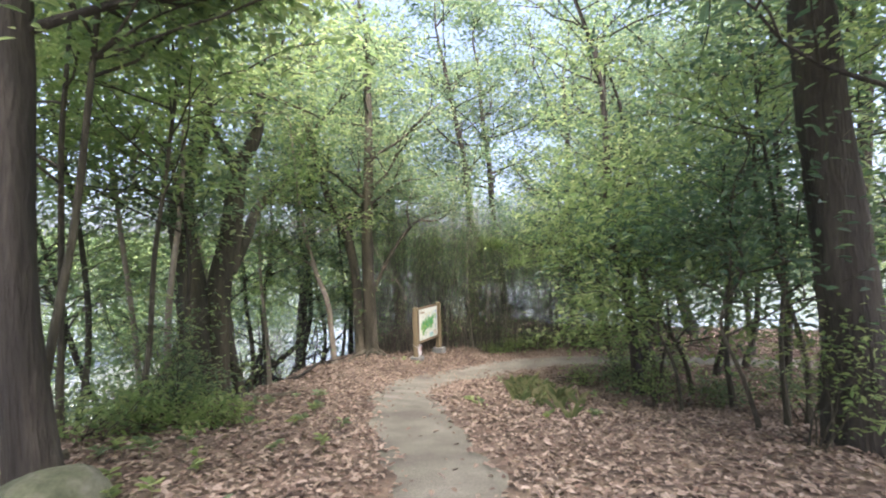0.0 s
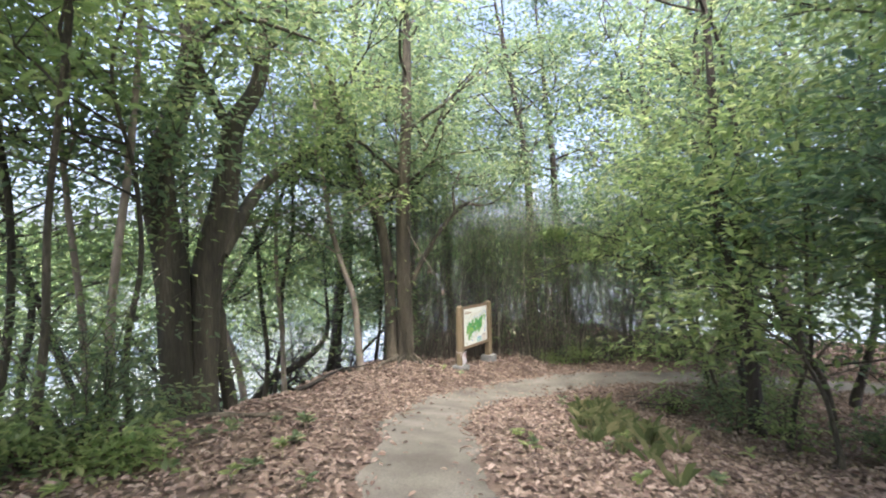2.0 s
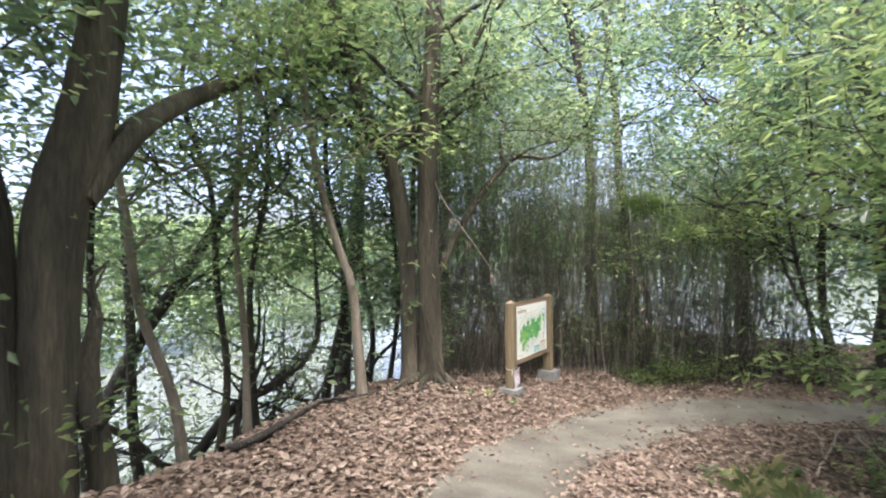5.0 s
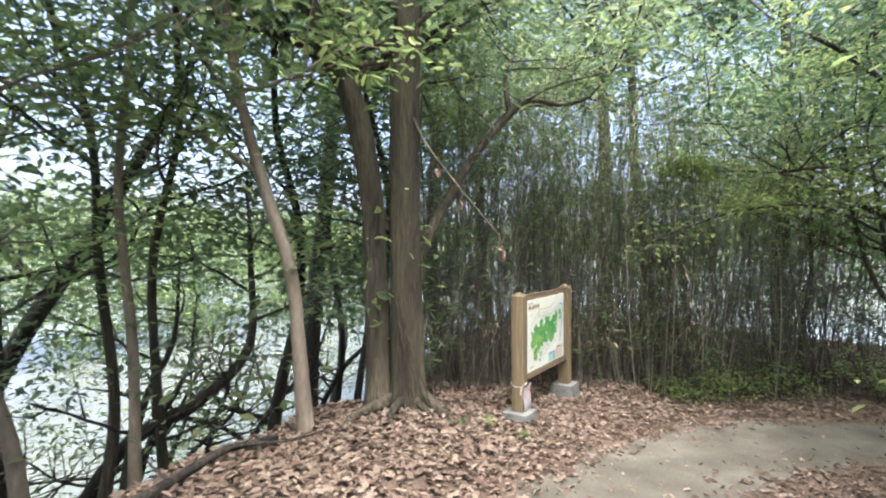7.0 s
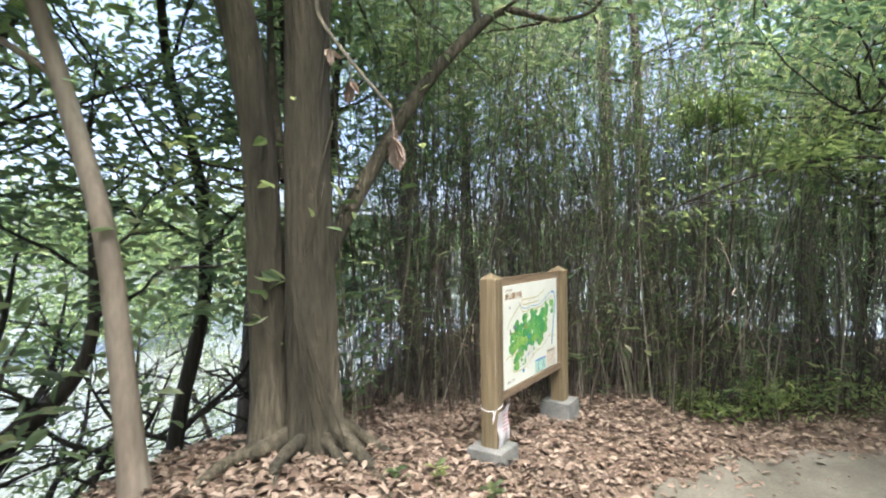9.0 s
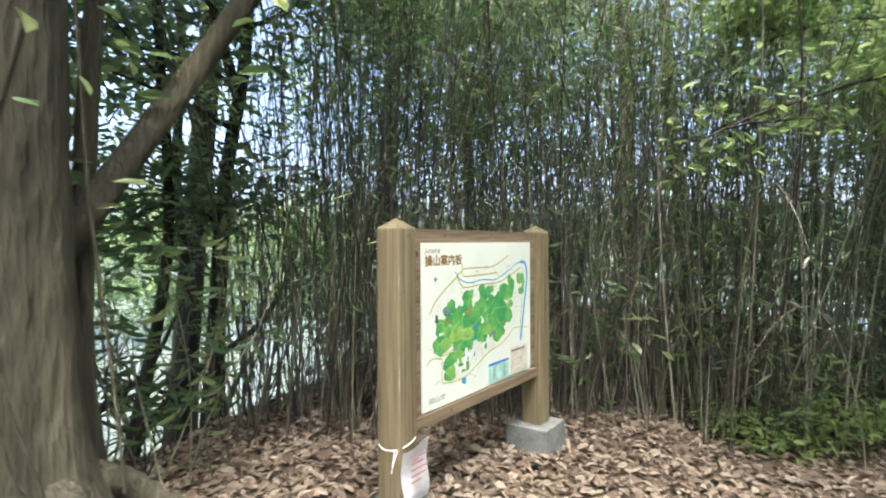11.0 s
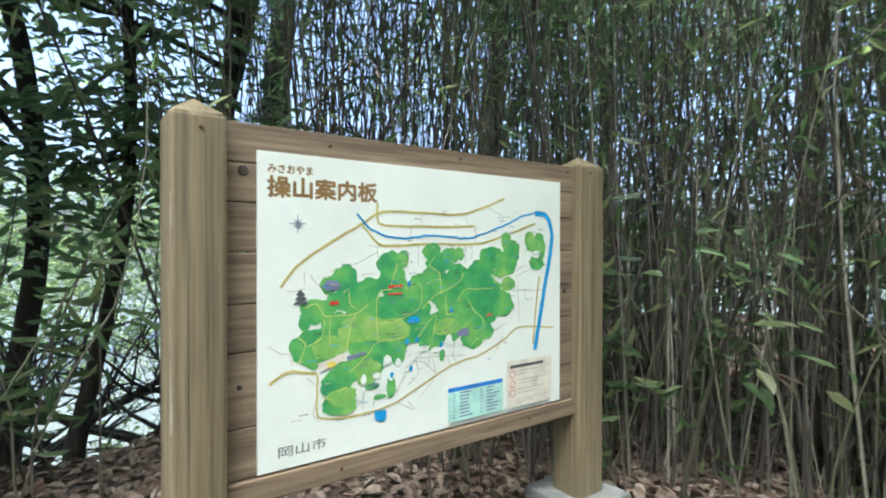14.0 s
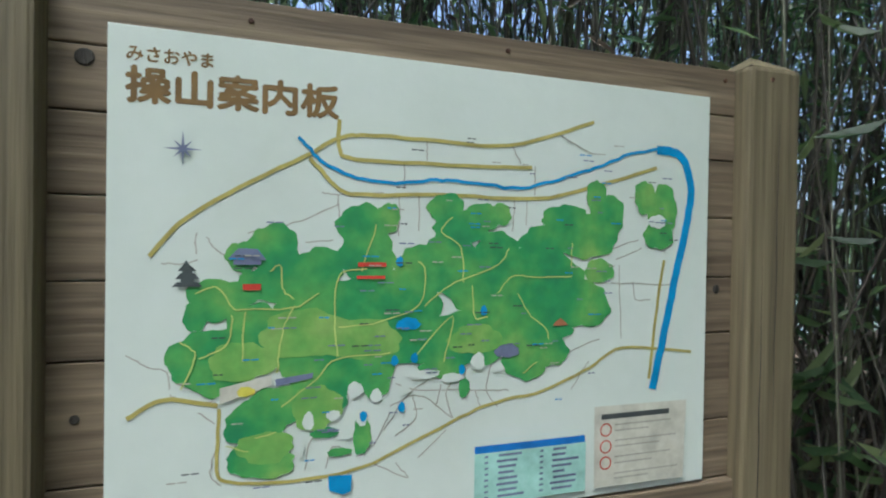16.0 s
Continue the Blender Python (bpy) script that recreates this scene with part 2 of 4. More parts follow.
# The trodden path lies 4 mm over the soil, with a ragged edge.
b = Build()
u = np.linspace(0, len(LINE) - 1, 260)
cx, cy = np.interp(u, range(len(LINE)), LINE[:, 0]), np.interp(u, range(len(LINE)), LINE[:, 1])
for _ in range(12):
    cx[1:-1], cy[1:-1] = (cx[:-2] + 2 * cx[1:-1] + cx[2:]) / 4, (cy[:-2] + 2 * cy[1:-1] + cy[2:]) / 4
wd = np.interp(u, range(len(LINE)), WIDE)
tx, ty = np.gradient(cx), np.gradient(cy)
tl = np.hypot(tx, ty)
rows = []
for k in np.linspace(-1, 1, 17):
    edge = k * wd * (1 + 0.10 * np.sin(u * 9 + 2 * np.sign(k)) + 0.06 * np.sin(u * 23 + k))
    px, py = cx - ty / tl * edge, cy + tx / tl * edge
    rows.append(np.stack([px, py, ground_z(px, py) + 0.02 - 0.03 * abs(k) ** 3], -1))
rows = np.stack(rows, 1)
i, j = np.meshgrid(np.arange(len(u) - 1), np.arange(16), indexing="ij")
b.add(rows, np.stack([i * 17 + j + 1, i * 17 + j, (i + 1) * 17 + j, (i + 1) * 17 + j + 1], -1).reshape(-1, 4))
tagged(b.done("path", M_PATH, soft=True), "bare greyish trodden earth footpath winding downhill", "path", kind="structure")

b = Build()
b.add([(-900, -900, -5.0), (900, -900, -5.0), (900, 900, -5.0), (-900, 900, -5.0)], [[0, 1, 2, 3]])
tagged(b.done("water", M_WATER), "pale bright pond water below the wooded slope", "water", kind="structure")


# ---- trees ----
def unit(v):
    return v / (np.linalg.norm(v) + 1e-9)


def curve(a, way, length, steps, rng, bend=0.12, lift=0.0):
    pts, d = [np.array(a, float)], unit(np.array(way, float))
    for _ in range(steps):
        d = unit(d + rng.normal(0, bend, 3) + [0, 0, lift])
        pts.append(pts[-1] + d * length / steps)
    return np.array(pts)


def spline(points, steps=6):
    p = np.array(points, float)
    p = np.vstack([2 * p[0] - p[1], p, 2 * p[-1] - p[-2]])
    out = []
    for i in range(1, len(p) - 2):
        for t in np.arange(steps) / steps:
            out.append(0.5 * (2 * p[i] + (p[i + 1] - p[i - 1]) * t + (2 * p[i - 1] - 5 * p[i] + 4 * p[i + 1] - p[i + 2]) * t * t + (3 * p[i] - p[i - 1] - 3 * p[i + 1] + p[i + 2]) * t ** 3))
    return np.array(out + [p[-2]])


def spray(build, centres, rng, each, spread, size, flat=0.45, full=False, narrow=0.42):
    """Leaves in loose clumps round each centre, lying in uneven layers."""
    c = np.repeat(np.asarray(centres), each, axis=0)
    n = len(c)
    if not n:
        return
    off = np.clip(rng.normal(0, 1, (n, 3)), -1.6, 1.6) * spread * [1, 1, flat]
    up = np.stack([rng.normal(0, 0.45, n), rng.normal(0, 0.45, n), np.ones(n)], -1)
    out = rng.normal(0, 1, (n, 3)) * [1, 1, 0.35] - [0, 0, 0.25] + off * [0.6, 0.6, 0] / spread
    ln = size * rng.uniform(0.6, 1.25, n)
    build.leaves(c + off, out, up, ln, ln * narrow * rng.uniform(0.8, 1.2, n), 0.12, full)


def branches(wood, start, way, length, radius, rng, depth, tips, lift=0.03, bend=0.14):
    steps = 6 if depth else 4
    pts = curve(start, way, length, steps, rng, bend, lift)
    wood.tube(pts, np.linspace(radius, radius * 0.35, len(pts)), 5 if radius > 0.02 else 4)
    tips.extend(pts[-2:] if depth else pts[1:])
    if depth:
        for _ in range(rng.integers(3, 5)):
            k = rng.integers(2, len(pts))
            side = unit(rng.normal(0, 1, 3) * [1, 1, 0.5])
            branches(wood, pts[k], unit(pts[k] - pts[k - 1]) + side * 0.95, length * rng.uniform(0.45, 0.7), radius * 0.5, rng, depth - 1, tips, lift, bend)


def tree(label, trunks, bark, leaf, seed, limbs=6, limb_len=2.2, each=26, spread=0.42, size=0.14, low=0.4, depth=1, extra=(), roots=0, category="tree", flare=1.35, crown_at=(), name="tree", flat=0.45, limb_r=0.34):
    """trunks: lists of (x, y, z, radius) from the ground up; extra: limbs given alike. Each limb forks and carries leaf clumps."""
    rng = np.random.default_rng(seed)
    x, y = trunks[0][0][:2]
    top = new(name)
    tagged(top, label, category)
    top.location = (x, y, float(ground_z(x, y)))
    wood, tips, green = None, [], Build()
    shift = -np.array(top.location)
    for k, t in enumerate(trunks):
        t = np.array(t, float)
        p = spline(t[:, :3] + shift, 7)
        r = np.interp(np.linspace(0, 1, len(p)), np.linspace(0, 1, len(t)), t[:, 3])
        if k == 0 or len(t) > 2:
            r[:7] *= 1 + (flare - 1) * (1 - np.linspace(0, 1, 7)) ** 2
        p[0] -= [0, 0, 0.25]
        wood = Build()
        wood.tube(p, r, 26 if t[0, 3] > 0.1 else 9, 0.055, rng)
        wood.done("trunk", bark, top, soft=True)
        for q in range(limbs):
            limb = Build()
            i = int(len(p) * rng.uniform(low, 0.98))
            i = min(max(i, 1), len(p) - 1)
            a = rng.uniform(0, 2 * math.pi)
            branches(limb, p[i], [math.cos(a), math.sin(a), rng.uniform(0.1, 0.7)], limb_len * rng.uniform(0.6, 1.25), r[i] * limb_r + 0.008, rng, depth, tips)
            limb.done("limb", bark, top, soft=True)
        limb = Build()
        branches(limb, p[-1], p[-1] - p[-2], limb_len * 0.8, r[-1] * 0.9, rng, depth, tips)
        limb.done("treetop", bark, top, soft=True)
    for t in extra:
        t = np.array(t, float)
        p = spline(t[:, :3] + shift, 6)
        limb = Build()
        limb.tube(p, np.interp(np.linspace(0, 1, len(p)), np.linspace(0, 1, len(t)), t[:, 3]), 8, 0.04, rng)
        for q in range(4 if t[0, 3] > 0.02 else 0):
            i = rng.integers(len(p) // 2, len(p))
            branches(limb, p[i], rng.normal(0, 1, 3) * [1, 1, 0.4] + [0, 0, 0.4], limb_len * 0.7 * min(1, t[0, 3] / 0.05), min(0.02, t[0, 3] * 0.35), rng, 1, tips)
        limb.done("limb", bark, top, soft=True)
    for q in range(roots):
        a = 2 * math.pi * (q + rng.uniform(-0.25, 0.25)) / roots
        s = np.linspace(0, 1, 8)
        reach, rad = rng.uniform(0.5, 1.5), trunks[0][0][3]
        wig = a + 0.5 * np.sin(s * 4 + rng.uniform(0, 6)) * s
        rx, ry = x + np.cos(wig) * (0.5 * rad + reach * s), y + np.sin(wig) * (0.5 * rad + reach * s)
        rz = ground_z(rx, ry) + 0.16 * (1 - s) ** 3 - 0.035 * s + 0.025 * np.sin(s * 9 + q)
        r1 = Build()
        r1.tube(np.stack([rx, ry, rz], -1) + shift, rng.uniform(0.025, 0.06) * (1 - s) + 0.014, 8, 0.12, rng)
        r1.done("root", bark, top, soft=True)
    if tips:
        w = np.array(tips) - shift
        clear = (path_off(w[:, 0], w[:, 1]) > 2.4) | (w[:, 2] > ground_z(w[:, 0], w[:, 1]) + 3.0)
        clear &= ~((np.abs(w[:, 0] - 0.6) < 1.5) & (w[:, 1] < 0.4) & (w[:, 1] > -2.5) & (w[:, 2] < 3.4))
        tips = list(np.array(tips)[clear])
    tips += [np.array(c) + shift for c in crown_at]
    if each and tips:
        spray(green, tips, rng, each, spread, size, flat, True)
        green.done("crown", leaf, top)
    return top


def stem(x, y, height, r, seed, lean=(0, 0), wobble=0.12, r_top=0.4):
    """A trunk's line: from the ground at (x, y) up, a little crooked."""
    rng = np.random.default_rng(seed)
    z = float(ground_z(x, y))
    k = np.linspace(0, 1, 6)
    w = np.cumsum(rng.normal(0, wobble, (6, 2)), 0)
    w -= w[0]
    return [(x + lean[0] * t * height + a, y + lean[1] * t * height + c, z + t * height, r * (1 - (1 - r_top) * t)) for t, (a, c) in zip(k, w)]


# The two-stemmed tree with bared roots beside the sign.
twin = tree("tall old tree with twin trunks and bared roots",
            [[(-1.47, 0.74, 0.45, 0.24), (-1.49, 0.75, 1.1, 0.185), (-1.5, 0.75, 2.1, 0.165), (-1.5, 0.74, 3.3, 0.158), (-1.49, 0.72, 4.7, 0.15), (-1.35, 0.7, 6.6, 0.12), (-1.1, 0.8, 9.5, 0.07)],
             [(-1.68, 0.96, 0.4, 0.18), (-1.66, 1.0, 1.1, 0.14), (-1.67, 1.02, 2.1, 0.122), (-1.7, 1.05, 3.0, 0.12), (-1.83, 1.2, 4.0, 0.125), (-2.13, 1.58, 5.1, 0.10), (-2.8, 2.0, 8.0, 0.05)],
             [(-1.2, 0.92, 0.45, 0.07), (-1.22, 0.98, 1.4, 0.055), (-1.1, 1.1, 3.0, 0.045), (-0.85, 1.3, 5.0, 0.035), (-0.7, 1.5, 6.5, 0.02)]],
            M_BARK, M_LEAF, 11, limbs=8, limb_len=2.6, each=20, low=0.66, depth=1, roots=9, flare=1.7,
            extra=[[(-1.35, 0.9, 1.7, 0.075), (-0.85, 1.0, 2.4, 0.07), (-0.22, 0.7, 3.5, 0.06), (0.34, 0.4, 4.2, 0.055), (0.64, 0.23, 4.42, 0.04), (1.1, -0.05, 4.42, 0.03), (1.55, -0.28, 4.6, 0.02), (2.0, -0.4, 5.0, 0.01)],
                   [(0.34, 0.4, 4.2, 0.045), (0.8, 0.7, 4.9, 0.035), (1.6, 0.9, 5.5, 0.02)],
                   [(-1.5, 1.0, 2.6, 0.04), (-1.2, 1.5, 3.6, 0.035), (-0.9, 1.9, 5.2, 0.02)],
                   [(-1.45, 0.7, 3.9, 0.016), (-1.9, 0.2, 3.45, 0.011), (-2.4, -0.5, 2.92, 0.008), (-2.86, -1.1, 2.52, 0.005)]])
rng = np.random.default_rng(77)
for k in range(7):
    t = np.linspace(0, 1, 14)
    a = rng.uniform(2.6, 5.4) + 1.3 * np.sin(t * 3 + rng.uniform(0, 6))
    r = 0.31 - 0.13 * np.minimum(1, 3 * t)
    vine = Build()
    vine.tube(np.stack([np.cos(a) * r, np.sin(a) * r, 0.05 + t * rng.uniform(1.6, 4.2)], -1), np.full(14, rng.uniform(0.006, 0.011)), 6)
    vine.done("vine", M_BARK, twin, soft=True)
tree("slender pale-barked tree leaning at the edge of the bank",
     [[(-2.45, 1.26, 0.40, 0.085), (-2.5, 1.3, 1.4, 0.072), (-2.57, 1.34, 2.24, 0.066), (-2.64, 1.62, 3.02, 0.058), (-2.85, 1.8, 4.2, 0.05), (-3.0, 2.0, 6.5, 0.03)]],
     M_BARK_PALE, M_LEAF_BRIGHT, 12, limbs=8, limb_len=1.8, each=24, low=0.5)
tree("large twin-trunked tree with a long arching limb",
     [[(-6.62, 1.25, 0.2, 0.27), (-6.68, 1.28, 1.6, 0.245), (-6.74, 1.32, 3.0, 0.235), (-6.86, 1.37, 4.0, 0.22), (-6.8, 1.35, 4.8, 0.2), (-6.5, 1.2, 6.0, 0.17), (-6.2, 1.2, 8.8, 0.08)],
      [(-6.36, 1.2, 0.25, 0.24), (-6.33, 1.13, 1.8, 0.22), (-6.28, 1.1, 3.0, 0.22), (-6.08, 1.02, 3.8, 0.21), (-5.96, 0.96, 4.6, 0.18), (-5.87, 0.92, 5.3, 0.16), (-5.5, 0.75, 6.2, 0.12), (-5.2, 0.8, 8.8, 0.06)]],
     M_BARK, M_LEAF, 13, limbs=6, limb_len=2.3, each=18, low=0.8, roots=4,
     extra=[[(-6.1, 1.02, 3.2, 0.13), (-5.6, 1.05, 3.9, 0.11), (-4.7, 1.64, 4.5, 0.10), (-3.46, 2.16, 5.17, 0.095), (-2.3, 2.55, 5.65, 0.09), (-1.12, 2.9, 6.33, 0.08), (-1.0, 2.75, 7.1, 0.06), (-0.3, 2.4, 8.6, 0.03)],
            [(-1.2, 2.88, 6.3, 0.05), (-0.7, 2.9, 6.5, 0.045), (-0.3, 2.85, 6.45, 0.03)],
            [(-5.9, 0.95, 5.1, 0.09), (-6.3, 1.1, 5.9, 0.08), (-6.6, 1.6, 7.4, 0.04)],
            [(-6.85, 1.35, 3.75, 0.05), (-7.1, 1.2, 3.8, 0.045), (-7.35, 1.05, 3.75, 0.02)], [(-6.86, 1.35, 3.85, 0.045), (-7.0, 1.25, 4.1, 0.04), (-6.98, 1.2, 4.4, 0.025)]])
tree("broken snag of a dead tree on the bank", [[(-5.93, 0.98, 0.2, 0.13), (-5.97, 1.0, 0.9, 0.11), (-6.05, 1.1, 1.6, 0.10), (-5.9, 1.25, 2.2, 0.05)]], M_BARK, M_LEAF, 16, limbs=1, limb_len=0.5, each=0)
tree("thick dark-barked trunk leaning over the shrubs", [stem(-6.5, -8.9, 9, 0.34, 5, (-0.04, 0.09), 0.05)], M_BARK_DARK, M_LEAF, 19, limbs=10, limb_len=2.2, each=30, low=0.55)
tree("dark upright tree on the bank", [stem(-11.5, -2.7, 8, 0.15, 6, (0.01, 0), 0.05)], M_BARK_DARK, M_LEAF, 15, limbs=8, limb_len=2.2, each=28, low=0.4)

rng = np.random.default_rng(3)
SLIM = [(-4.24, 2.75, 0.08, 1), (-3.47, 2.51, 0.055, 1), (-3.45, 3.39, 0.065, 0), (-0.85, 3.9, 0.10, 2), (-2.76, 3.24, 0.06, 0), (-0.42, 2.5, 0.048, 2), (-8.24, 0.1, 0.055, 1), (-8.07, 0.9, 0.05, 1), (-9.2, 0.9, 0.05, 0), (-10.0, 0.6, 0.06, 2), (-8.9, 2.4, 0.08, 2),
        (-5.2, 3.2, 0.06, 2), (-5.9, 4.2, 0.09, 2), (-7.6, 3.6, 0.08, 0), (-11.5, 0.8, 0.07, 1), (-3.6, 5.0, 0.10, 2), (0.8, 4.2, 0.07, 2), (-12.8, -0.4, 0.07, 0)]
for k, (x, y, r, kind) in enumerate(SLIM):
    tagged(tree("slim crooked young tree on the slope above the pond", [stem(x, y, rng.uniform(6, 9), r, 100 + k, (rng.normal(0, 0.06), rng.normal(0.02, 0.06)), 0.14)],
                (M_BARK, M_BARK_PALE, M_BARK_DARK)[kind], (M_LEAF, M_LEAF_BRIGHT)[k % 2], 200 + k, limbs=9, limb_len=1.7, each=10, low=0.42), group="slope trees")
tree("crooked dark tree wrapped in dead canes behind the sign", [[(0.36, 2.7, 0.0, 0.09), (0.44, 2.7, 1.3, 0.075), (0.56, 2.74, 2.4, 0.065), (0.78, 2.8, 3.4, 0.06), (1.0, 2.9, 4.6, 0.05), (1.7, 3.0, 6.6, 0.03)]], M_BARK_DARK, M_LEAF, 250, limbs=8, limb_len=1.7, each=22, low=0.45,
     extra=[[(0.72, 2.78, 3.1, 0.05), (0.4, 2.7, 3.9, 0.045), (0.0, 2.6, 4.6, 0.03)], [(0.5, 2.7, 1.9, 0.025), (0.1, 2.6, 2.1, 0.02), (-0.3, 2.5, 2.0, 0.01)]])
rng = np.random.default_rng(251)
for k in range(17):
    x = -5.0 + 0.42 * k + rng.normal(0, 0.2)
    y = float(np.interp(x, BANK_X, BANK_Y)) + rng.uniform(1.8, 4.2)
    z, a = float(ground_z(x, y)), rng.uniform(0, 6.3)
    dx, dy = 1.6 * math.cos(a), 0.9 * math.sin(a)
    tree("bare crooked dead tree bowed over the pond slope", [[(x, y, z, 0.055), (x + 0.1 * dx, y + 0.1 * dy, z + 0.6, 0.048), (x + 0.45 * dx, y + 0.45 * dy, z + 1.2, 0.042), (x + 1.0 * dx, y + 1.0 * dy, z + 1.7, 0.032), (x + 1.3 * dx, y + 1.5 * dy, z + 2.5, 0.015)]], M_BARK_DARK, M_LEAF, 260 + k, limbs=6, limb_len=1.0, each=0, low=0.3)
rng = np.random.default_rng(33)
RIGHT = [(-3.6, -7.8, 0.05), (-2.4, -6.6, 0.035), (-1.6, -7.2, 0.05), (-0.4, -6.2, 0.035), (0.6, -6.0, 0.06), (2.2, -6.2, 0.13), (1.6, -7.8, 0.08), (-3.0, -9.2, 0.09), (-0.6, -9.0, 0.09), (2.9, -8.6, 0.09), (-5.0, -8.6, 0.045), (5.6, -6.4, 0.11),
         (4.8, -9.0, 0.09), (6.6, -4.6, 0.1), (-8.6, -9.4, 0.08), (-1.2, -5.8, 0.03), (1.5, -5.3, 0.03), (-4.2, -7.0, 0.03), (-6.0, -7.9, 0.03), (5.2, -4.7, 0.05)]
for k, (x, y, r) in enumerate(RIGHT):
    slim = r < 0.06
    tagged(tree("leaning leafy sapling with a thin stem" if slim else "leafy understorey tree with a dark trunk", [stem(x, y, rng.uniform(3.2, 5) if slim else rng.uniform(5.5, 8), r, 300 + k, (rng.normal(-0.06, 0.1), rng.normal(0.08, 0.08)), 0.16)],
                M_BARK if slim else M_BARK_DARK, (M_LEAF, M_LEAF_BRIGHT, M_LEAF_DEEP, M_LEAF_BRIGHT)[k % 4], 400 + k, limbs=11, limb_len=1.5 if slim else 2.1, each=11, low=0.24 if slim else 0.32, spread=0.44), group="understorey trees")
for k, (x, y, lx, ly) in enumerate([(-10.4, -1.0, 0.03, -0.1), (-8.0, 0.1, -0.05, -0.12), (-11.3, -2.2, 0.08, -0.14), (-9.3, -0.7, 0.02, -0.2), (-8.3, -9.4, 0.0, 0.12), (-5.4, -8.3, 0.0, 0.1)]):
    tree("young tree spreading layered bright green leaves over the path", [stem(x, y, 5.2, 0.04, 640 + k, (lx, ly), 0.1)], M_BARK, M_LEAF_BRIGHT, 650 + k, limbs=11, limb_len=2.1, each=22, low=0.5, spread=0.34, size=0.12, flat=0.2)
for k, (x, y, h, mat) in enumerate([(6.3, -2.6, 6.0, M_LEAF_BRIGHT), (5.2, -2.9, 4.6, M_LEAF_BRIGHT)]):
    tree("broadleaf tree growing up through the bamboo", [stem(x, y, h, 0.05, 670 + k, (-0.03, -0.06), 0.1)], M_BARK_DARK, mat, 680 + k, limbs=9, limb_len=1.6, each=22, low=0.45, spread=0.36, size=0.12)
tree("dark leaning trunk rising from the pond slope", [[(-4.7, 8.0, -4.5, 0.17), (-4.0, 7.0, -1.5, 0.14), (-3.4, 6.0, 0.9, 0.12), (-2.76, 5.05, 2.6, 0.10), (-2.0, 4.2, 4.6, 0.06)]], M_BARK_DARK, M_LEAF, 660, limbs=6, limb_len=1.8, each=18, low=0.5)
tree("crooked dark trunk bowed low over the slope", [[(-3.7, 4.8, -1.9, 0.10), (-3.08, 3.72, 0.05, 0.085), (-2.57, 2.94, 0.67, 0.075), (-2.2, 2.5, 1.3, 0.05), (-2.1, 2.6, 2.4, 0.03)]], M_BARK_DARK, M_LEAF, 661, limbs=5, limb_len=1.2, each=10, low=0.5)
# The last four stand unseen behind the camera's start, added to shade it.
CANOPY = [(-10.5, 5.0), (1.6, 5.8), (5.5, 5.0), (8.5, 1.5), (8.8, -7.5), (1.0, -10.5), (-3.5, -11), (-8.5, -11.5), (-12.5, 3.8), (-19, -5), (-18, -14), (5, -12), (10, 6), (10.6, -2.6), (12.0, 1.2), (12.5, -6), (-15.2, -4.2), (-15.8, -10.2), (-13.6, -12.6), (-21, -10)]
for k, (x, y) in enumerate(CANOPY):
    tagged(tree("tall broadleaf tree with a wide evergreen crown", [stem(x, y, rng.uniform(10, 13) - min(0, float(ground_z(x, y))), 0.2, 600 + k, (rng.normal(0, 0.03), rng.normal(0, 0.03)), 0.2)],
                M_BARK_DARK, M_LEAF, 700 + k, limbs=14, limb_len=3.4, each=24, low=0.5, spread=0.48, size=0.19), group="tall woodland trees")
for k, (x, y, h, lx, ly) in enumerate(((-2.4, -6.2, 9.0, 0.04, 0.16),)):
    tagged(tree("tall broadleaf tree arching its crown high over the path", [stem(x, y, h, 0.1, 730 + k, (lx, ly), 0.12)], M_BARK_DARK, M_LEAF, 740 + k, limbs=10, limb_len=2.6, each=16, low=0.62, spread=0.45, size=0.14), group="tall woodland trees")
tree("broad tree hanging dark leafy branches over the path bend", [stem(5.6, -5.4, 9, 0.18, 61, (-0.05, 0.05), 0.1)], M_BARK_DARK, M_LEAF_DEEP, 62, limbs=9, limb_len=2.6, each=20, low=0.4, spread=0.4,
     extra=[[(5.5, -5.2, 3.2, 0.07), (4.8, -4.4, 4.4, 0.06), (3.6, -3.4, 5.2, 0.045), (2.4, -2.6, 5.4, 0.02)], [(5.5, -5.2, 2.8, 0.06), (4.9, -4.3, 3.2, 0.05), (4.0, -3.3, 3.6, 0.03), (3.2, -2.6, 3.5, 0.015)],
            [(5.4, -5.2, 4.2, 0.06), (4.6, -5.0, 5.6, 0.05), (3.2, -4.6, 6.4, 0.02)]])

rng = np.random.default_rng(63)
BOUGH = [(4.3, -3.9, 2.6, 0.03), (3.6, -3.1, 3.0, 0.024), (2.8, -2.2, 2.95, 0.018), (2.1, -1.4, 2.65, 0.012), (1.75, -1.05, 2.45, 0.006)]
TWIG = [(4.2, -3.7, 3.0, 0.025), (3.9, -2.8, 3.5, 0.02), (3.4, -1.8, 3.6, 0.012), (3.0, -1.2, 3.4, 0.006)]
tufts = [np.array(a[:3]) + (np.array(c[:3]) - np.array(a[:3])) * rng.random() + rng.normal(0, 0.14, 3) for line in (BOUGH, TWIG) for a, c in zip(line[1:-1], line[2:]) for _ in range(7)]
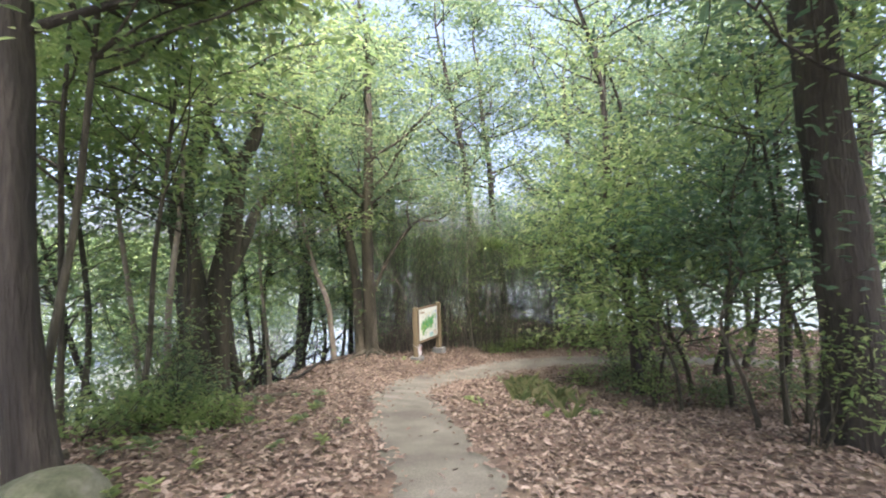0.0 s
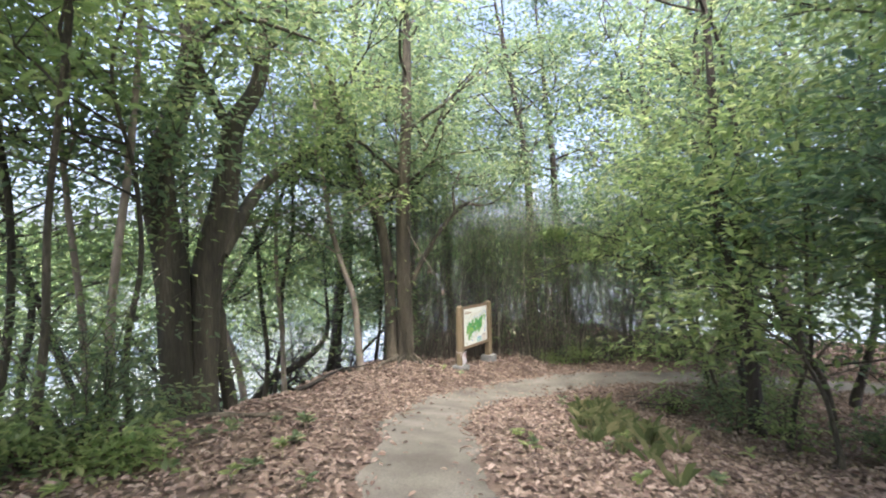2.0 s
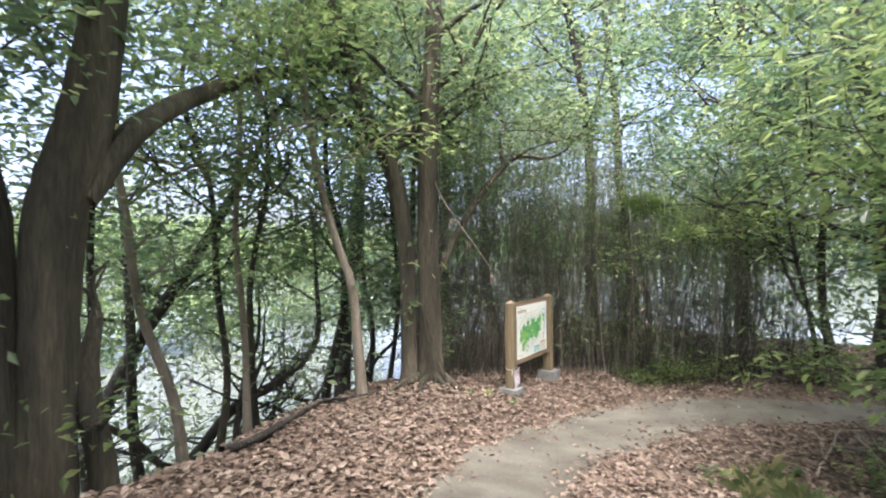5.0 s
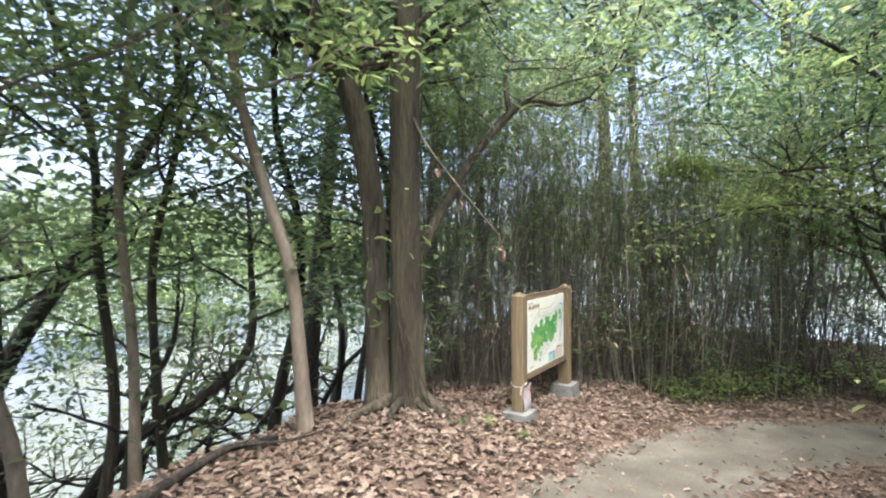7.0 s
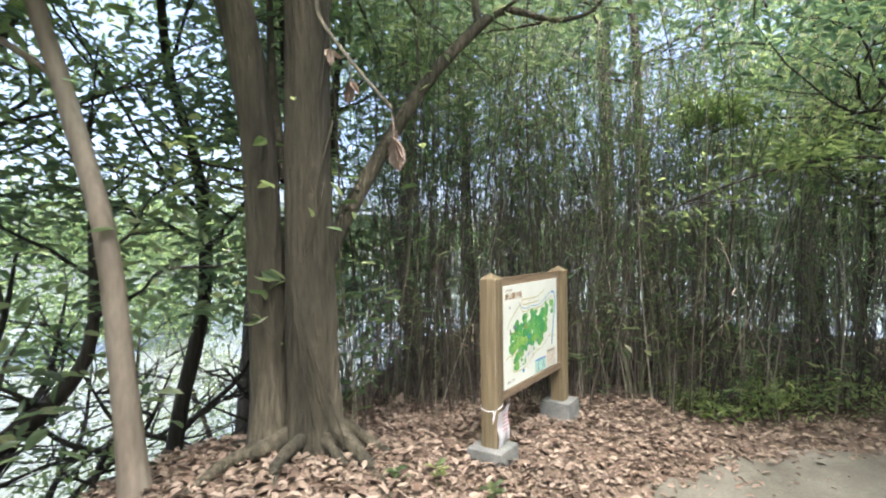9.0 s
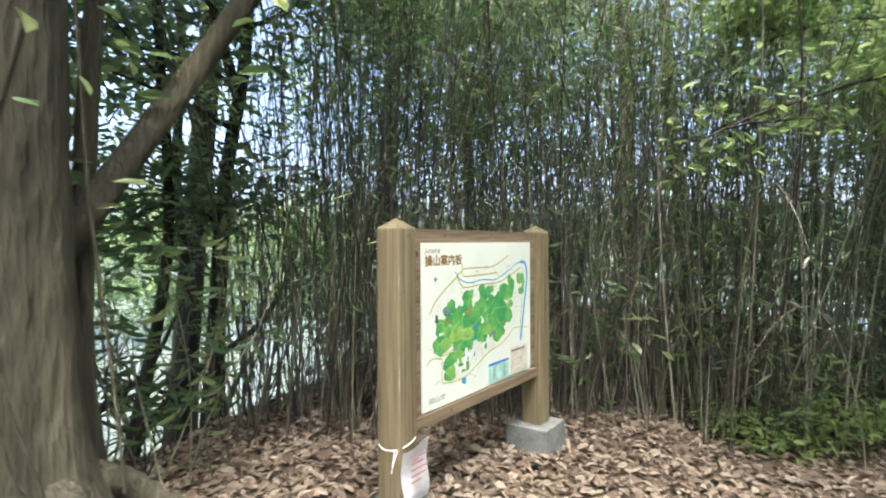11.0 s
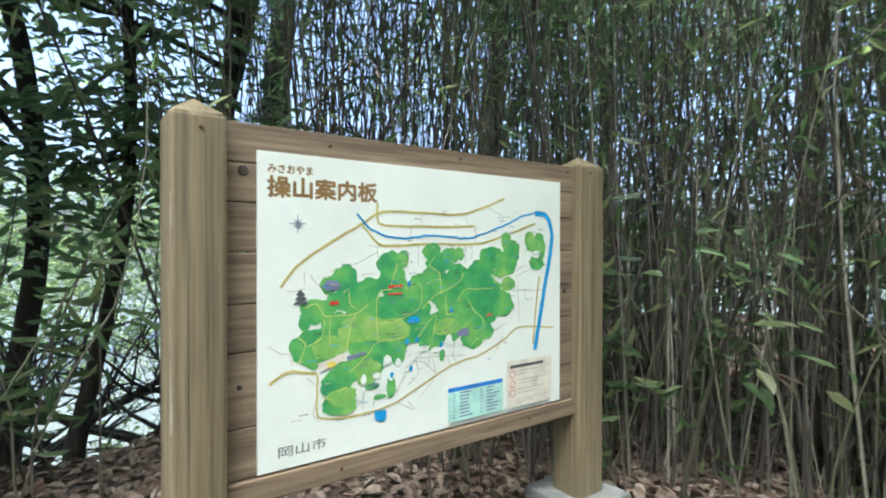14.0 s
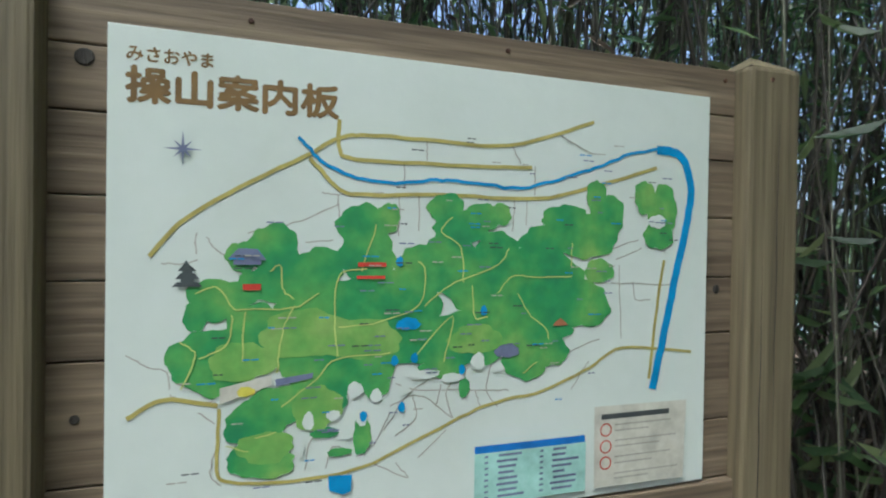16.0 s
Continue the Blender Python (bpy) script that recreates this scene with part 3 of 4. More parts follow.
tree("slender tree reaching a bough of bright leaves over the path bend", [[(4.6, -4.3, float(ground_z(4.6, -4.3)), 0.05), (4.5, -4.15, 1.2, 0.043), (4.3, -3.9, 2.6, 0.036), (4.2, -3.7, 4.0, 0.02)]], M_BARK_DARK, M_LEAF_BRIGHT, 64, limbs=5, limb_len=1.2, each=12, low=0.5, spread=0.2, size=0.11, extra=[BOUGH, TWIG], crown_at=tufts, flat=0.4)
rng = np.random.default_rng(65)
tree("small sapling leafing out of the bamboo beside the sign", [[(2.0, -0.1, float(ground_z(2.0, -0.1)), 0.012), (1.95, -0.25, 0.8, 0.01), (1.85, -0.45, 1.3, 0.006)]], M_BARK, M_LEAF, 66, limbs=2, limb_len=0.4, each=9, low=0.6, spread=0.13, size=0.1, crown_at=[(1.82 + rng.normal(0, 0.1), -0.5 + rng.normal(0, 0.1), 1.15 + rng.normal(0, 0.14)) for _ in range(4)], flat=0.7)


# ---- tall woods round about ----
def woods(label, places, leaf, seed, count, size, spread, h0, h1, each, floor_z=-9.0):
    rng = np.random.default_rng(seed)
    g = Build()
    for x, y, r in places:
        z = float(ground_z(x, y))
        n = int(count)
        c = np.stack([x + rng.normal(0, r * 0.5, n), y + rng.normal(0, r * 0.5, n), z + rng.uniform(h0, h1, n)], -1)
        c = c[(c[:, 2] > floor_z) | (rng.random(n) < 0.8)]
        spray(g, c, rng, each, spread, size, 0.5)
    return tagged(g.done("woods", leaf), label, "woods", kind="stuff")


rng = np.random.default_rng(8)
LEFT_WOODS = [(x, np.interp(x, BANK_X, BANK_Y) + rng.uniform(5, 9), 3.0) for x in np.arange(-16, 10, 2.2)]
woods("hanging leafy canopy over the pond slope", LEFT_WOODS, M_LEAF_BRIGHT, 21, 10, 0.17, 0.42, 3.0, 12, 42)
LOW = [(x + rng.uniform(-0.6, 0.6), np.interp(x, BANK_X, BANK_Y) + d + rng.uniform(-0.5, 0.5), 1.1) for x in np.arange(-14, 6.5, 1.1) for d in (1.4, 2.6, 4.0, 5.6, 7.4) if x < -1.6 or d > 3]
woods("tangled leafy undergrowth on the slope above the pond", LOW[::2], M_LEAF, 25, 10, 0.12, 0.32, 0.4, 6.0, 52, 0.7)
woods("bright tangled leafy undergrowth on the slope above the pond", LOW[1::2], M_LEAF_BRIGHT, 27, 9, 0.12, 0.32, 0.4, 6.0, 48, 0.9)
RIGHT_WOODS = [(x, -12 - rng.uniform(0, 4), 3.0) for x in np.arange(-14, 14, 2.4)]
woods("dense leafy woodland across the ridge", RIGHT_WOODS, M_LEAF, 22, 48, 0.18, 0.42, 1.4, 10, 36)
EAST_WOODS = [(11 + rng.uniform(0, 6), y, 3.2) for y in np.arange(-12, 14, 1.9)]
woods("sunlit yellow-green woodland behind the bamboo", EAST_WOODS[::2], M_LEAF, 24, 84, 0.27, 0.42, 2.5, 19, 62)
woods("green woodland behind the bamboo", EAST_WOODS[1::2], M_LEAF_DEEP, 28, 84, 0.27, 0.42, 3.0, 19, 62)
SHORE = [(x + rng.uniform(-1, 1), np.interp(x, BANK_X, BANK_Y) + 33 + rng.uniform(-3, 6), 4.0) for x in np.arange(-50, 45, 2.6)]
woods("open-lit woods on the opposite bank of the pond", SHORE, M_FAR, 26, 46, 0.55, 0.8, 0.0, 13, 34)
FAR = [(150 * math.cos(a) * rng.uniform(0.9, 1.2), 150 * math.sin(a) * rng.uniform(0.9, 1.2), 14.0) for a in np.arange(0, 2 * math.pi, 0.06)]
woods("far wooded shore beyond the water", FAR, M_FAR, 23, 26, 1.8, 2.2, 0, 16, 22)


# ---- bamboo ----
FRONT = [(-0.2, 1.9), (0.5, 1.1), (1.5, 0.5), (2.4, -0.5), (3.3, -2.0), (4.5, -3.3), (5.8, -4.4)]


def cane_line(x, y, rng):
    h = rng.uniform(3.4, 5.8) if rng.random() < 0.8 else rng.uniform(1.0, 3.2)
    lean = rng.normal(0, 0.07, 2) + (rng.normal(0, 0.26, 2) if rng.random() < 0.38 else 0)
    lean = np.clip(lean, -0.3, 0.3)
    droop = rng.normal(0, 0.35, 2)
    t = np.linspace(0, 1, 9)
    bow = np.sin(t * math.pi) * rng.normal(0, 0.06)
    return np.stack([x + lean[0] * h * t + droop[0] * t ** 3 + bow, y + lean[1] * h * t + droop[1] * t ** 3 - bow, float(ground_z(x, y)) - 0.05 + h * t * (1 - 0.06 * t ** 3)], -1), 0.003 + 0.0075 * rng.random() ** 2.5


def cane_leaves(g, p, rng, n, low=0.35, base=(0, 0, 0)):
    k = (low + (1 - low) * rng.random(n) ** 0.6) * (len(p) - 1)
    i = np.minimum(k.astype(int), len(p) - 2)
    at = p[i] + (p[i + 1] - p[i]) * (k - i)[:, None] + rng.normal(0, 0.18, (n, 3)) * [1, 1, 0.6]
    out = rng.normal(0, 1, (n, 3)) * [1, 1, 0.3] - [0, 0, 0.6]
    ln = rng.uniform(0.08, 0.18, n)
    w = at + np.array(base)
    ok = (np.abs(w[:, 0] - 0.6) > 1.4) | (w[:, 1] > 0.35) | (w[:, 2] > 2.6)
    at, out, ln, n = at[ok], out[ok], ln[ok], int(ok.sum())
    g.leaves(at, out, rng.normal(0, 0.5, (n, 3)) + [0, 0, 1], ln, ln * 0.17, 0.06)


def tube_cane(b, p, r, sides=5):
    b.tube(p, np.linspace(r, r * 0.45, len(p)), sides)


rng = np.random.default_rng(31)
spots = []
while len(spots) < 2000:
    k = rng.uniform(0, len(FRONT) - 1.001)
    i = int(k)
    if (i > 3 and rng.random() < 0.5) or (i == 0 and rng.random() < 0.7) or (i == 1 and rng.random() < 0.45):
        continue
    a, c = np.array(FRONT[i]), np.array(FRONT[i + 1])
    d = unit(c - a)
    deep = abs(rng.normal(0, 1.1 if i < 3 else 0.85)) + rng.uniform(0, 0.3)
    q = a + (c - a) * (k - i) + np.array([-d[1], d[0]]) * deep
    if noise.noise(Vector((q[0] * 1.7, q[1] * 1.7, 0))) < rng.uniform(-0.6, 0.25) - 0.25:
        continue
    spots.append((q[0], q[1], deep))
rest, rest_leaf = Build(), Build()
singles = 0
for x, y, deep in spots:
    p, r = cane_line(x, y, rng)
    if np.any((np.abs(p[:, 0] - 0.6) < 1.15) & (p[:, 1] < 0.2) & (p[:, 2] < 3.4)):
        continue
    if deep < 0.45 and singles < 280:
        singles += 1
        top = tagged(new("bamboo_cane"), "thin greyish bamboo cane at the thicket's edge", "bamboo", "bamboo canes")
        top.location = p[0]
        c = Build()
        tube_cane(c, p - p[0], r, 6)
        c.done("cane", M_CANE_ONE, top, soft=True)
        c = Build()
        cane_leaves(c, p - p[0], rng, int(rng.uniform(6, 22)), 0.3, p[0])
        if c.n:
            c.done("foliage", M_LEAF_BAMBOO, top)
    else:
        tube_cane(rest, p, r)
        cane_leaves(rest_leaf, p, rng, int(rng.uniform(6, 20)), 0.5)
thicket = tagged(new("bamboo_thicket"), "dense thicket of thin grey and green bamboo", "bamboo thicket", kind="stuff")
rest.done("canes", M_CANE, thicket, soft=True)
rest_leaf.done("foliage", M_LEAF_BAMBOO, thicket)


# Undergrowth added inside the thicket to close bright gaps and darken its base.
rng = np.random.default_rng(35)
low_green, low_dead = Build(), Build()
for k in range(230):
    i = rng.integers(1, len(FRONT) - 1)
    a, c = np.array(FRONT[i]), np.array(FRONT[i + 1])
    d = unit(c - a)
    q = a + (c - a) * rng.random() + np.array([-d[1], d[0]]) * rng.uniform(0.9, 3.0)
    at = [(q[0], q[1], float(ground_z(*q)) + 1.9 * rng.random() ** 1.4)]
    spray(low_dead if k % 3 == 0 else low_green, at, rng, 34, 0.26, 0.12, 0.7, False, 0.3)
under = tagged(new("undergrowth"), "green and withered undergrowth added to darken the bamboo's base", "undergrowth", kind="stuff")
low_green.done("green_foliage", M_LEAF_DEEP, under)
low_dead.done("withered_foliage", M_LITTER, under)


# ---- leaf litter and low plants ----
rng = np.random.default_rng(41)


def scatter(n, x0, x1, y0, y1):
    x, y = rng.uniform(x0, x1, n), rng.uniform(y0, y1, n)
    keep = (path_off(x, y) > 0.92 + rng.normal(0, 0.24, n)) | (rng.random(n) < 0.03)
    keep &= y < np.interp(x, BANK_X, BANK_Y) + 1.5
    return x[keep], y[keep]


b = Build()
for n, box4, ln in ((88000, (-14.5, 6, -9, 3.5), 0.075), (14000, (-9, 11, -15, -8.5), 0.11), (9000, (5.5, 11, -9, 2), 0.11), (14000, (-6, 2.5, -2.5, 2.2), 0.075)):
    x, y = scatter(n, *box4)
    m = len(x)
    a = rng.uniform(0, 2 * math.pi, m)
    out = np.stack([np.cos(a), np.sin(a), rng.normal(0, 0.25, m)], -1)
    up = np.stack([rng.normal(0, 0.4, m), rng.normal(0, 0.4, m), np.ones(m)], -1)
    s = ln * rng.uniform(0.6, 1.35, m)
    b.leaves(np.stack([x, y, ground_z(x, y) + rng.uniform(0.008, 0.04, m)], -1), out, up, s, s * rng.uniform(0.4, 0.6, m), 0.16, True)
tagged(b.done("leaf_litter", M_LITTER), "dry tan and brown fallen leaves strewn over the ground", "fallen leaves", kind="stuff")


def shrub(x, y, r, h, leaf, seed, size=0.09, label="low leafy green shrub beside the path", each=10):
    rng = np.random.default_rng(seed)
    top = tagged(new("shrub"), label, "shrub", "undergrowth")
    z = float(ground_z(x, y))
    top.location = (x, y, z)
    tips = []
    for _ in range(6):
        wood = Build()
        a = rng.uniform(0, 2 * math.pi)
        branches(wood, (rng.normal(0, 0.06), rng.normal(0, 0.06), -0.05), [math.cos(a) * r, math.sin(a) * r, h], math.hypot(r, h) * rng.uniform(0.6, 1.0), 0.012, rng, 1, tips, 0.02)
        wood.done("stem", M_BARK, top)
    g = Build()
    spray(g, tips, rng, each, 0.14, size, 0.6, True)
    g.done("foliage", leaf, top)
    return top


SHRUBS = [(-8.6, -0.5, 0.5, 0.7), (-9.4, -0.9, 0.45, 0.45), (-7.9, 0.3, 0.5, 0.8), (-10.2, -1.1, 0.5, 0.5), (-8.9, 0.4, 0.5, 0.9), (-9.0, -1.6, 0.3, 0.25), (-12.2, -1.6, 0.6, 0.9), (-7.3, 0.4, 0.4, 0.6),
          (-3.2, -7.6, 0.5, 0.6), (0.2, -6.8, 0.5, 0.7), (-4.2, -8.8, 0.6, 0.9), (-6.9, -8.3, 0.5, 1.1), (4.9, -4.3, 0.8, 1.8), (5.8, -3.8, 0.8, 2.2), (4.4, -3.9, 0.5, 0.9),
          (3.1, -0.8, 0.35, 0.35), (3.6, -1.9, 0.4, 0.4), (4.0, -2.6, 0.4, 0.5)]
SHRUBS += [(-9.0, -1.0, 0.45, 1.2), (-8.5, -0.3, 0.5, 1.5), (-2.6, -5.9, 0.5, 0.7), (-1.4, -6.2, 0.5, 0.9), (-0.2, -5.5, 0.4, 0.6), (0.9, -5.4, 0.5, 0.8), (1.9, -5.6, 0.5, 1.0), (-1.0, -4.9, 0.3, 0.4), (3.0, -6.6, 0.6, 1.2), (-3.5, -6.6, 0.4, 0.5)]
for k, (x, y, r, h) in enumerate(SHRUBS):
    shrub(x, y, r, h, (M_LEAF, M_LEAF_BRIGHT)[k % 2] if k < 14 else M_LEAF_BRIGHT if k < 17 else (M_LEAF, M_LEAF_BRIGHT)[k % 2], 500 + k, each=7 if k < 14 else 9 if k < 17 else 3)


def herb(x, y, seed):
    """A seedling a hand high: a thin stalk with a rosette of leaves."""
    rng = np.random.default_rng(seed)
    top = tagged(new("seedling"), "small green seedling among the fallen leaves", "seedling", "seedlings")
    h = rng.uniform(0.06, 0.2)
    top.location = (x, y, float(ground_z(x, y)))
    s = Build()
    s.tube([(0, 0, -0.02), (0.01, 0, h * 0.6), (0, 0.01, h)], [0.004, 0.003, 0.002], 4)
    s.done("stalk", M_GRASS, top)
    g = Build()
    n = int(rng.uniform(7, 14))
    a = rng.uniform(0, 2 * math.pi, n)
    ln = rng.uniform(0.06, 0.13, n)
    g.leaves(np.stack([0 * a, 0 * a, h * rng.uniform(0.5, 1, n)], -1), np.stack([np.cos(a), np.sin(a), rng.uniform(-0.1, 0.6, n)], -1), np.tile([[0, 0, 1.0]], (n, 1)), ln, ln * 0.5, 0.1, True)
    g.done("foliage", (M_LEAF, M_LEAF_BRIGHT)[seed % 2], top)


rng = np.random.default_rng(55)
k = 0
while k < 90:
    x, y = (rng.uniform(-12.5, -6.5), rng.uniform(-4.4, -0.4)) if k < 60 else (rng.uniform(-7, 1), rng.uniform(-6.8, -3.2))
    if path_off(np.array(x), np.array(y)) > 1.5 and y < np.interp(x, BANK_X, BANK_Y) + 0.3:
        herb(x, y, 900 + k)
        k += 1

herb(-1.3, 0.15, 990)
herb(-1.05, 0.0, 991)
herb(-0.9, -0.35, 992)

# Dead arching canes tangled along the thicket's edge.
rng = np.random.default_rng(57)
for k in range(26):
    i = rng.integers(1, 5)
    q = np.array(FRONT[i]) + (np.array(FRONT[i + 1]) - np.array(FRONT[i])) * rng.random() + rng.normal(0, 0.12, 2)
    if abs(q[0] - 0.6) < 1.2 and q[1] < 0.35:
        q[1] = 0.45
    h, a, reach = rng.uniform(0.8, 2.8), rng.uniform(0, 2 * math.pi), rng.uniform(0.3, 1.3)
    if abs(q[0] - 0.6) < 1.6:
        a = rng.uniform(0.2, 2.9)
    t = np.linspace(0, 1, 12)
    top = tagged(new("dead_cane"), "dead pale cane arching out of the thicket", "bamboo", "dead canes")
    top.location = (q[0], q[1], float(ground_z(*q)))
    s = Build()
    s.tube(np.stack([math.cos(a) * reach * t ** 1.4, math.sin(a) * reach * t ** 1.4, -0.04 + h * np.sin(t * 2.2) / 0.95 * (1 - 0.15 * t)], -1), np.linspace(0.006, 0.0025, 12), 5)
    s.done("cane", M_CANE_ONE, top, soft=True)
    s = Build()
    n = 7
    p = np.stack([math.cos(a) * reach * t ** 1.4, math.sin(a) * reach * t ** 1.4, -0.04 + h * np.sin(t * 2.2) / 0.95 * (1 - 0.15 * t)], -1)[rng.integers(5, 12, n)]
    ln = rng.uniform(0.07, 0.15, n)
    s.leaves(p, rng.normal(0, 1, (n, 3)) * [1, 1, 0.3] - [0, 0, 0.9], rng.normal(0, 0.5, (n, 3)) + [0, 0, 1], ln, ln * 0.18, 0.08, True)
    s.done("withered_foliage", M_LITTER, top)

# Broad-leaved dwarf bamboo between the twin tree and the sign.
rng = np.random.default_rng(58)
for k, (x, y) in enumerate(((-0.95, 1.2), (-0.6, 1.3), (-0.7, 1.7), (2.1, 0.35), (2.9, -0.6), (2.5, -0.05), (3.2, -1.4), (3.8, -2.4))):
    top = tagged(new("dwarf_bamboo"), "clump of dwarf bamboo with long drooping leaves", "bamboo", "dwarf bamboo clumps")
    top.location = (x, y, float(ground_z(x, y)))
    g = Build()
    for _ in range(6):
        p = curve((rng.normal(0, 0.12), rng.normal(0, 0.1), -0.03), (rng.normal(0, 0.25), rng.normal(0, 0.2), 1), rng.uniform(0.8, 2.0), 6, rng, 0.1)
        s = Build()
        s.tube(p, np.linspace(0.006, 0.003, 7), 5)
        s.done("cane", M_CANE_ONE, top)
        n = 16
        i = rng.integers(2, 7, n)
        ln = rng.uniform(0.10, 0.19, n)
        g.leaves(p[i] + rng.normal(0, 0.03, (n, 3)), rng.normal(0, 1, (n, 3)) * [1, 1, 0.4] - [0, 0, 0.25], np.tile([[0, 0, 1.0]], (n, 1)), ln, ln * 0.14, -0.14, True)
    g.done("foliage", M_LEAF_BAMBOO, top)

# Grass along the inside of the bend.
g = Build()
for cx, cy, n in ((-3.2, -4.0, 11), (-4.0, -4.5, 12), (-4.9, -4.9, 9), (-5.6, -5.3, 4), (-2.4, -3.7, 5), (-1.4, -3.5, 3)):
    for _ in range(n):
        tx, ty, m = cx + rng.normal(0, 0.55), cy + rng.normal(0, 0.28), int(rng.uniform(10, 24))
        x, y, a = tx + rng.normal(0, 0.035, m), ty + rng.normal(0, 0.035, m), rng.uniform(0, 2 * math.pi, m)
        out = np.stack([np.cos(a) * 0.6, np.sin(a) * 0.6, rng.uniform(0.4, 1.6, m)], -1)
        ln = rng.uniform(0.1, 0.36, m)
        g.leaves(np.stack([x, y, ground_z(x, y) - 0.01], -1), out, np.stack([np.cos(a), np.sin(a), 0 * a], -1), ln, np.full(m, 0.004), -0.2, True)
tagged(g.done("grass", M_GRASS), "tufts of yellowish green grass beside the path", "grass", kind="stuff")


def log(label, a, c, r, seed, mat=M_BARK, name="log", twigs=0):
    rng = np.random.default_rng(seed)
    t = np.linspace(0, 1, 9)
    x, y = a[0] + (c[0] - a[0]) * t + rng.normal(0, r * 0.5, 9), a[1] + (c[1] - a[1]) * t + rng.normal(0, r * 0.5, 9)
    top = tagged(new(name), label, name.replace("_", " "))
    top.location = (a[0], a[1], float(ground_z(*a[:2])))
    lift = np.interp(t, [0, 1], [a[2] if len(a) > 2 else 0, c[2] if len(c) > 2 else 0])
    p = np.stack([x, y, ground_z(x, y) + r * 0.7 + lift], -1) - np.array(top.location)
    w = Build()
    w.tube(p, r * np.linspace(1, 0.7, 9) * (1 + rng.normal(0, 0.06, 9)), 9, 0.05, rng)
    w.add([p[0]], np.zeros((0, 3), int))
    w.done("stem", mat, top, soft=True)
    for _ in range(twigs):
        w, i = Build(), rng.integers(2, 8)
        branches(w, p[i], rng.normal(0, 1, 3) * [1, 1, 0.25] + [0, 0, 0.25], rng.uniform(0.3, 0.8), r * 0.5, rng, 0, [])
        w.done("twig", mat, top)
    return top


log("fallen pale branch lying in leaf litter", (-8.1, 0.15), (-6.85, -1.15), 0.055, 1)
log("mossy fallen log at the bank's edge", (-12.0, -2.3), (-10.85, -1.85), 0.075, 2)
log("fallen limb along the edge of the bank", (-5.3, 0.3, 0.04), (-2.9, 1.15, 0.06), 0.04, 3, M_BARK_DARK, twigs=3)
rng = np.random.default_rng(66)
for k in range(14):
    cx, cy, a, ln = -0.2 + rng.normal(0, 0.8), -4.6 + rng.normal(0, 0.3), rng.uniform(0, math.pi), rng.uniform(0.5, 1.3)
    tagged(log("dead grey stick in a brushwood pile", (cx - math.cos(a) * ln, cy - 0.5 * math.sin(a) * ln, rng.uniform(0, 0.15)), (cx + math.cos(a) * ln, cy + 0.5 * math.sin(a) * ln, rng.uniform(0, 0.3)), rng.uniform(0.008, 0.02), 70 + k, M_BARK_PALE if k % 2 else M_BARK, "stick", 1), group="brushwood sticks")
for k in range(22):
    x, y, a, ln = rng.uniform(-11, 4), rng.uniform(-7.5, 1.2), rng.uniform(0, 6.3), rng.uniform(0.15, 0.5)
    if path_off(np.array(x), np.array(y)) > 1.2 and y < np.interp(x, BANK_X, BANK_Y):
        tagged(log("thin dead twig lying on fallen leaves", (x, y), (x + math.cos(a) * ln, y + math.sin(a) * ln), rng.uniform(0.004, 0.01), 90 + k, M_BARK, "twig"), group="fallen twigs")

# Withered leaves caught on a drooping twig.
for k, (x, y, z) in enumerate(((-2.86, -1.1, 2.37), (-2.42, -0.52, 2.75), (-2.1, -0.08, 3.08))):
    rng = np.random.default_rng(80 + k)
    leaf = tagged(new("withered_leaf"), "withered pale leaf hanging from a twig", "dead leaf", "withered leaves")
    leaf.location = (x, y, z)
    s = Build()
    s.tube([(0, 0, 0.05), (0.005, 0.0, 0.1), (0.0, 0.01, 0.17)], [0.002, 0.002, 0.003], 4)
    s.done("stalk", M_BARK_PALE, leaf)
    g = Build()
    n = 5
    out = rng.normal(0, 0.35, (n, 3)) - [0, 0, 1]
    ln = rng.uniform(0.06, 0.12, n)
    g.leaves(np.tile([[0, 0, 0.07]], (n, 1)), out, rng.normal(0, 1, (n, 3)), ln, ln * 0.4, 0.2, True)
    g.done("blade", M_LITTER, leaf)

# A mossy boulder half buried beside the path.
bm = bmesh.new()
bmesh.ops.create_icosphere(bm, subdivisions=4, radius=1)
for v in bm.verts:
    v.co *= 1 + 0.16 * noise.noise(v.co * 1.3) + 0.05 * noise.noise(v.co * 5)
    v.co = Vector((v.co.x * 0.42, v.co.y * 0.34, v.co.z * 0.24))
M_MOSS = material("mossy stone", [(0.035, 0.045, 0.022), (0.075, 0.085, 0.05), (0.14, 0.14, 0.11)], 4, 0.95, 0.7, 30, fine=0.5)
stone = tagged(part("boulder", bm, M_MOSS), "mossy grey-green boulder half buried in soil", "boulder")
stone.location = (-11.6, -3.0, float(ground_z(-11.6, -3.0)) + 0.06)

# ---- the sign ----
sign = tagged(new("map_sign"), "wooden park map sign on two posts with concrete footings", "sign")
PX0, PX1, PZ0, PZ1 = 0.0, 1.236, 0.85, 1.753


def post(x0, x1, seed):
    bm = box(x0, x1, -0.04, 0.11, 0.30, 1.83, 0.012)
    part("post", bm, M_WOOD, sign)
    bm = bmesh.new()
    w = (x1 - x0) / 2 - 0.004
    q = [bm.verts.new(((x0 + x1) / 2 + i * w, 0.035 + j * 0.071, 1.829)) for i, j in ((-1, -1), (1, -1), (1, 1), (-1, 1))]
    tip = bm.verts.new(((x0 + x1) / 2, 0.035, 1.878))
    for i in range(4):
        bm.faces.new((q[i], q[(i + 1) % 4], tip))
    part("post_cap", bm, M_WOOD, sign)


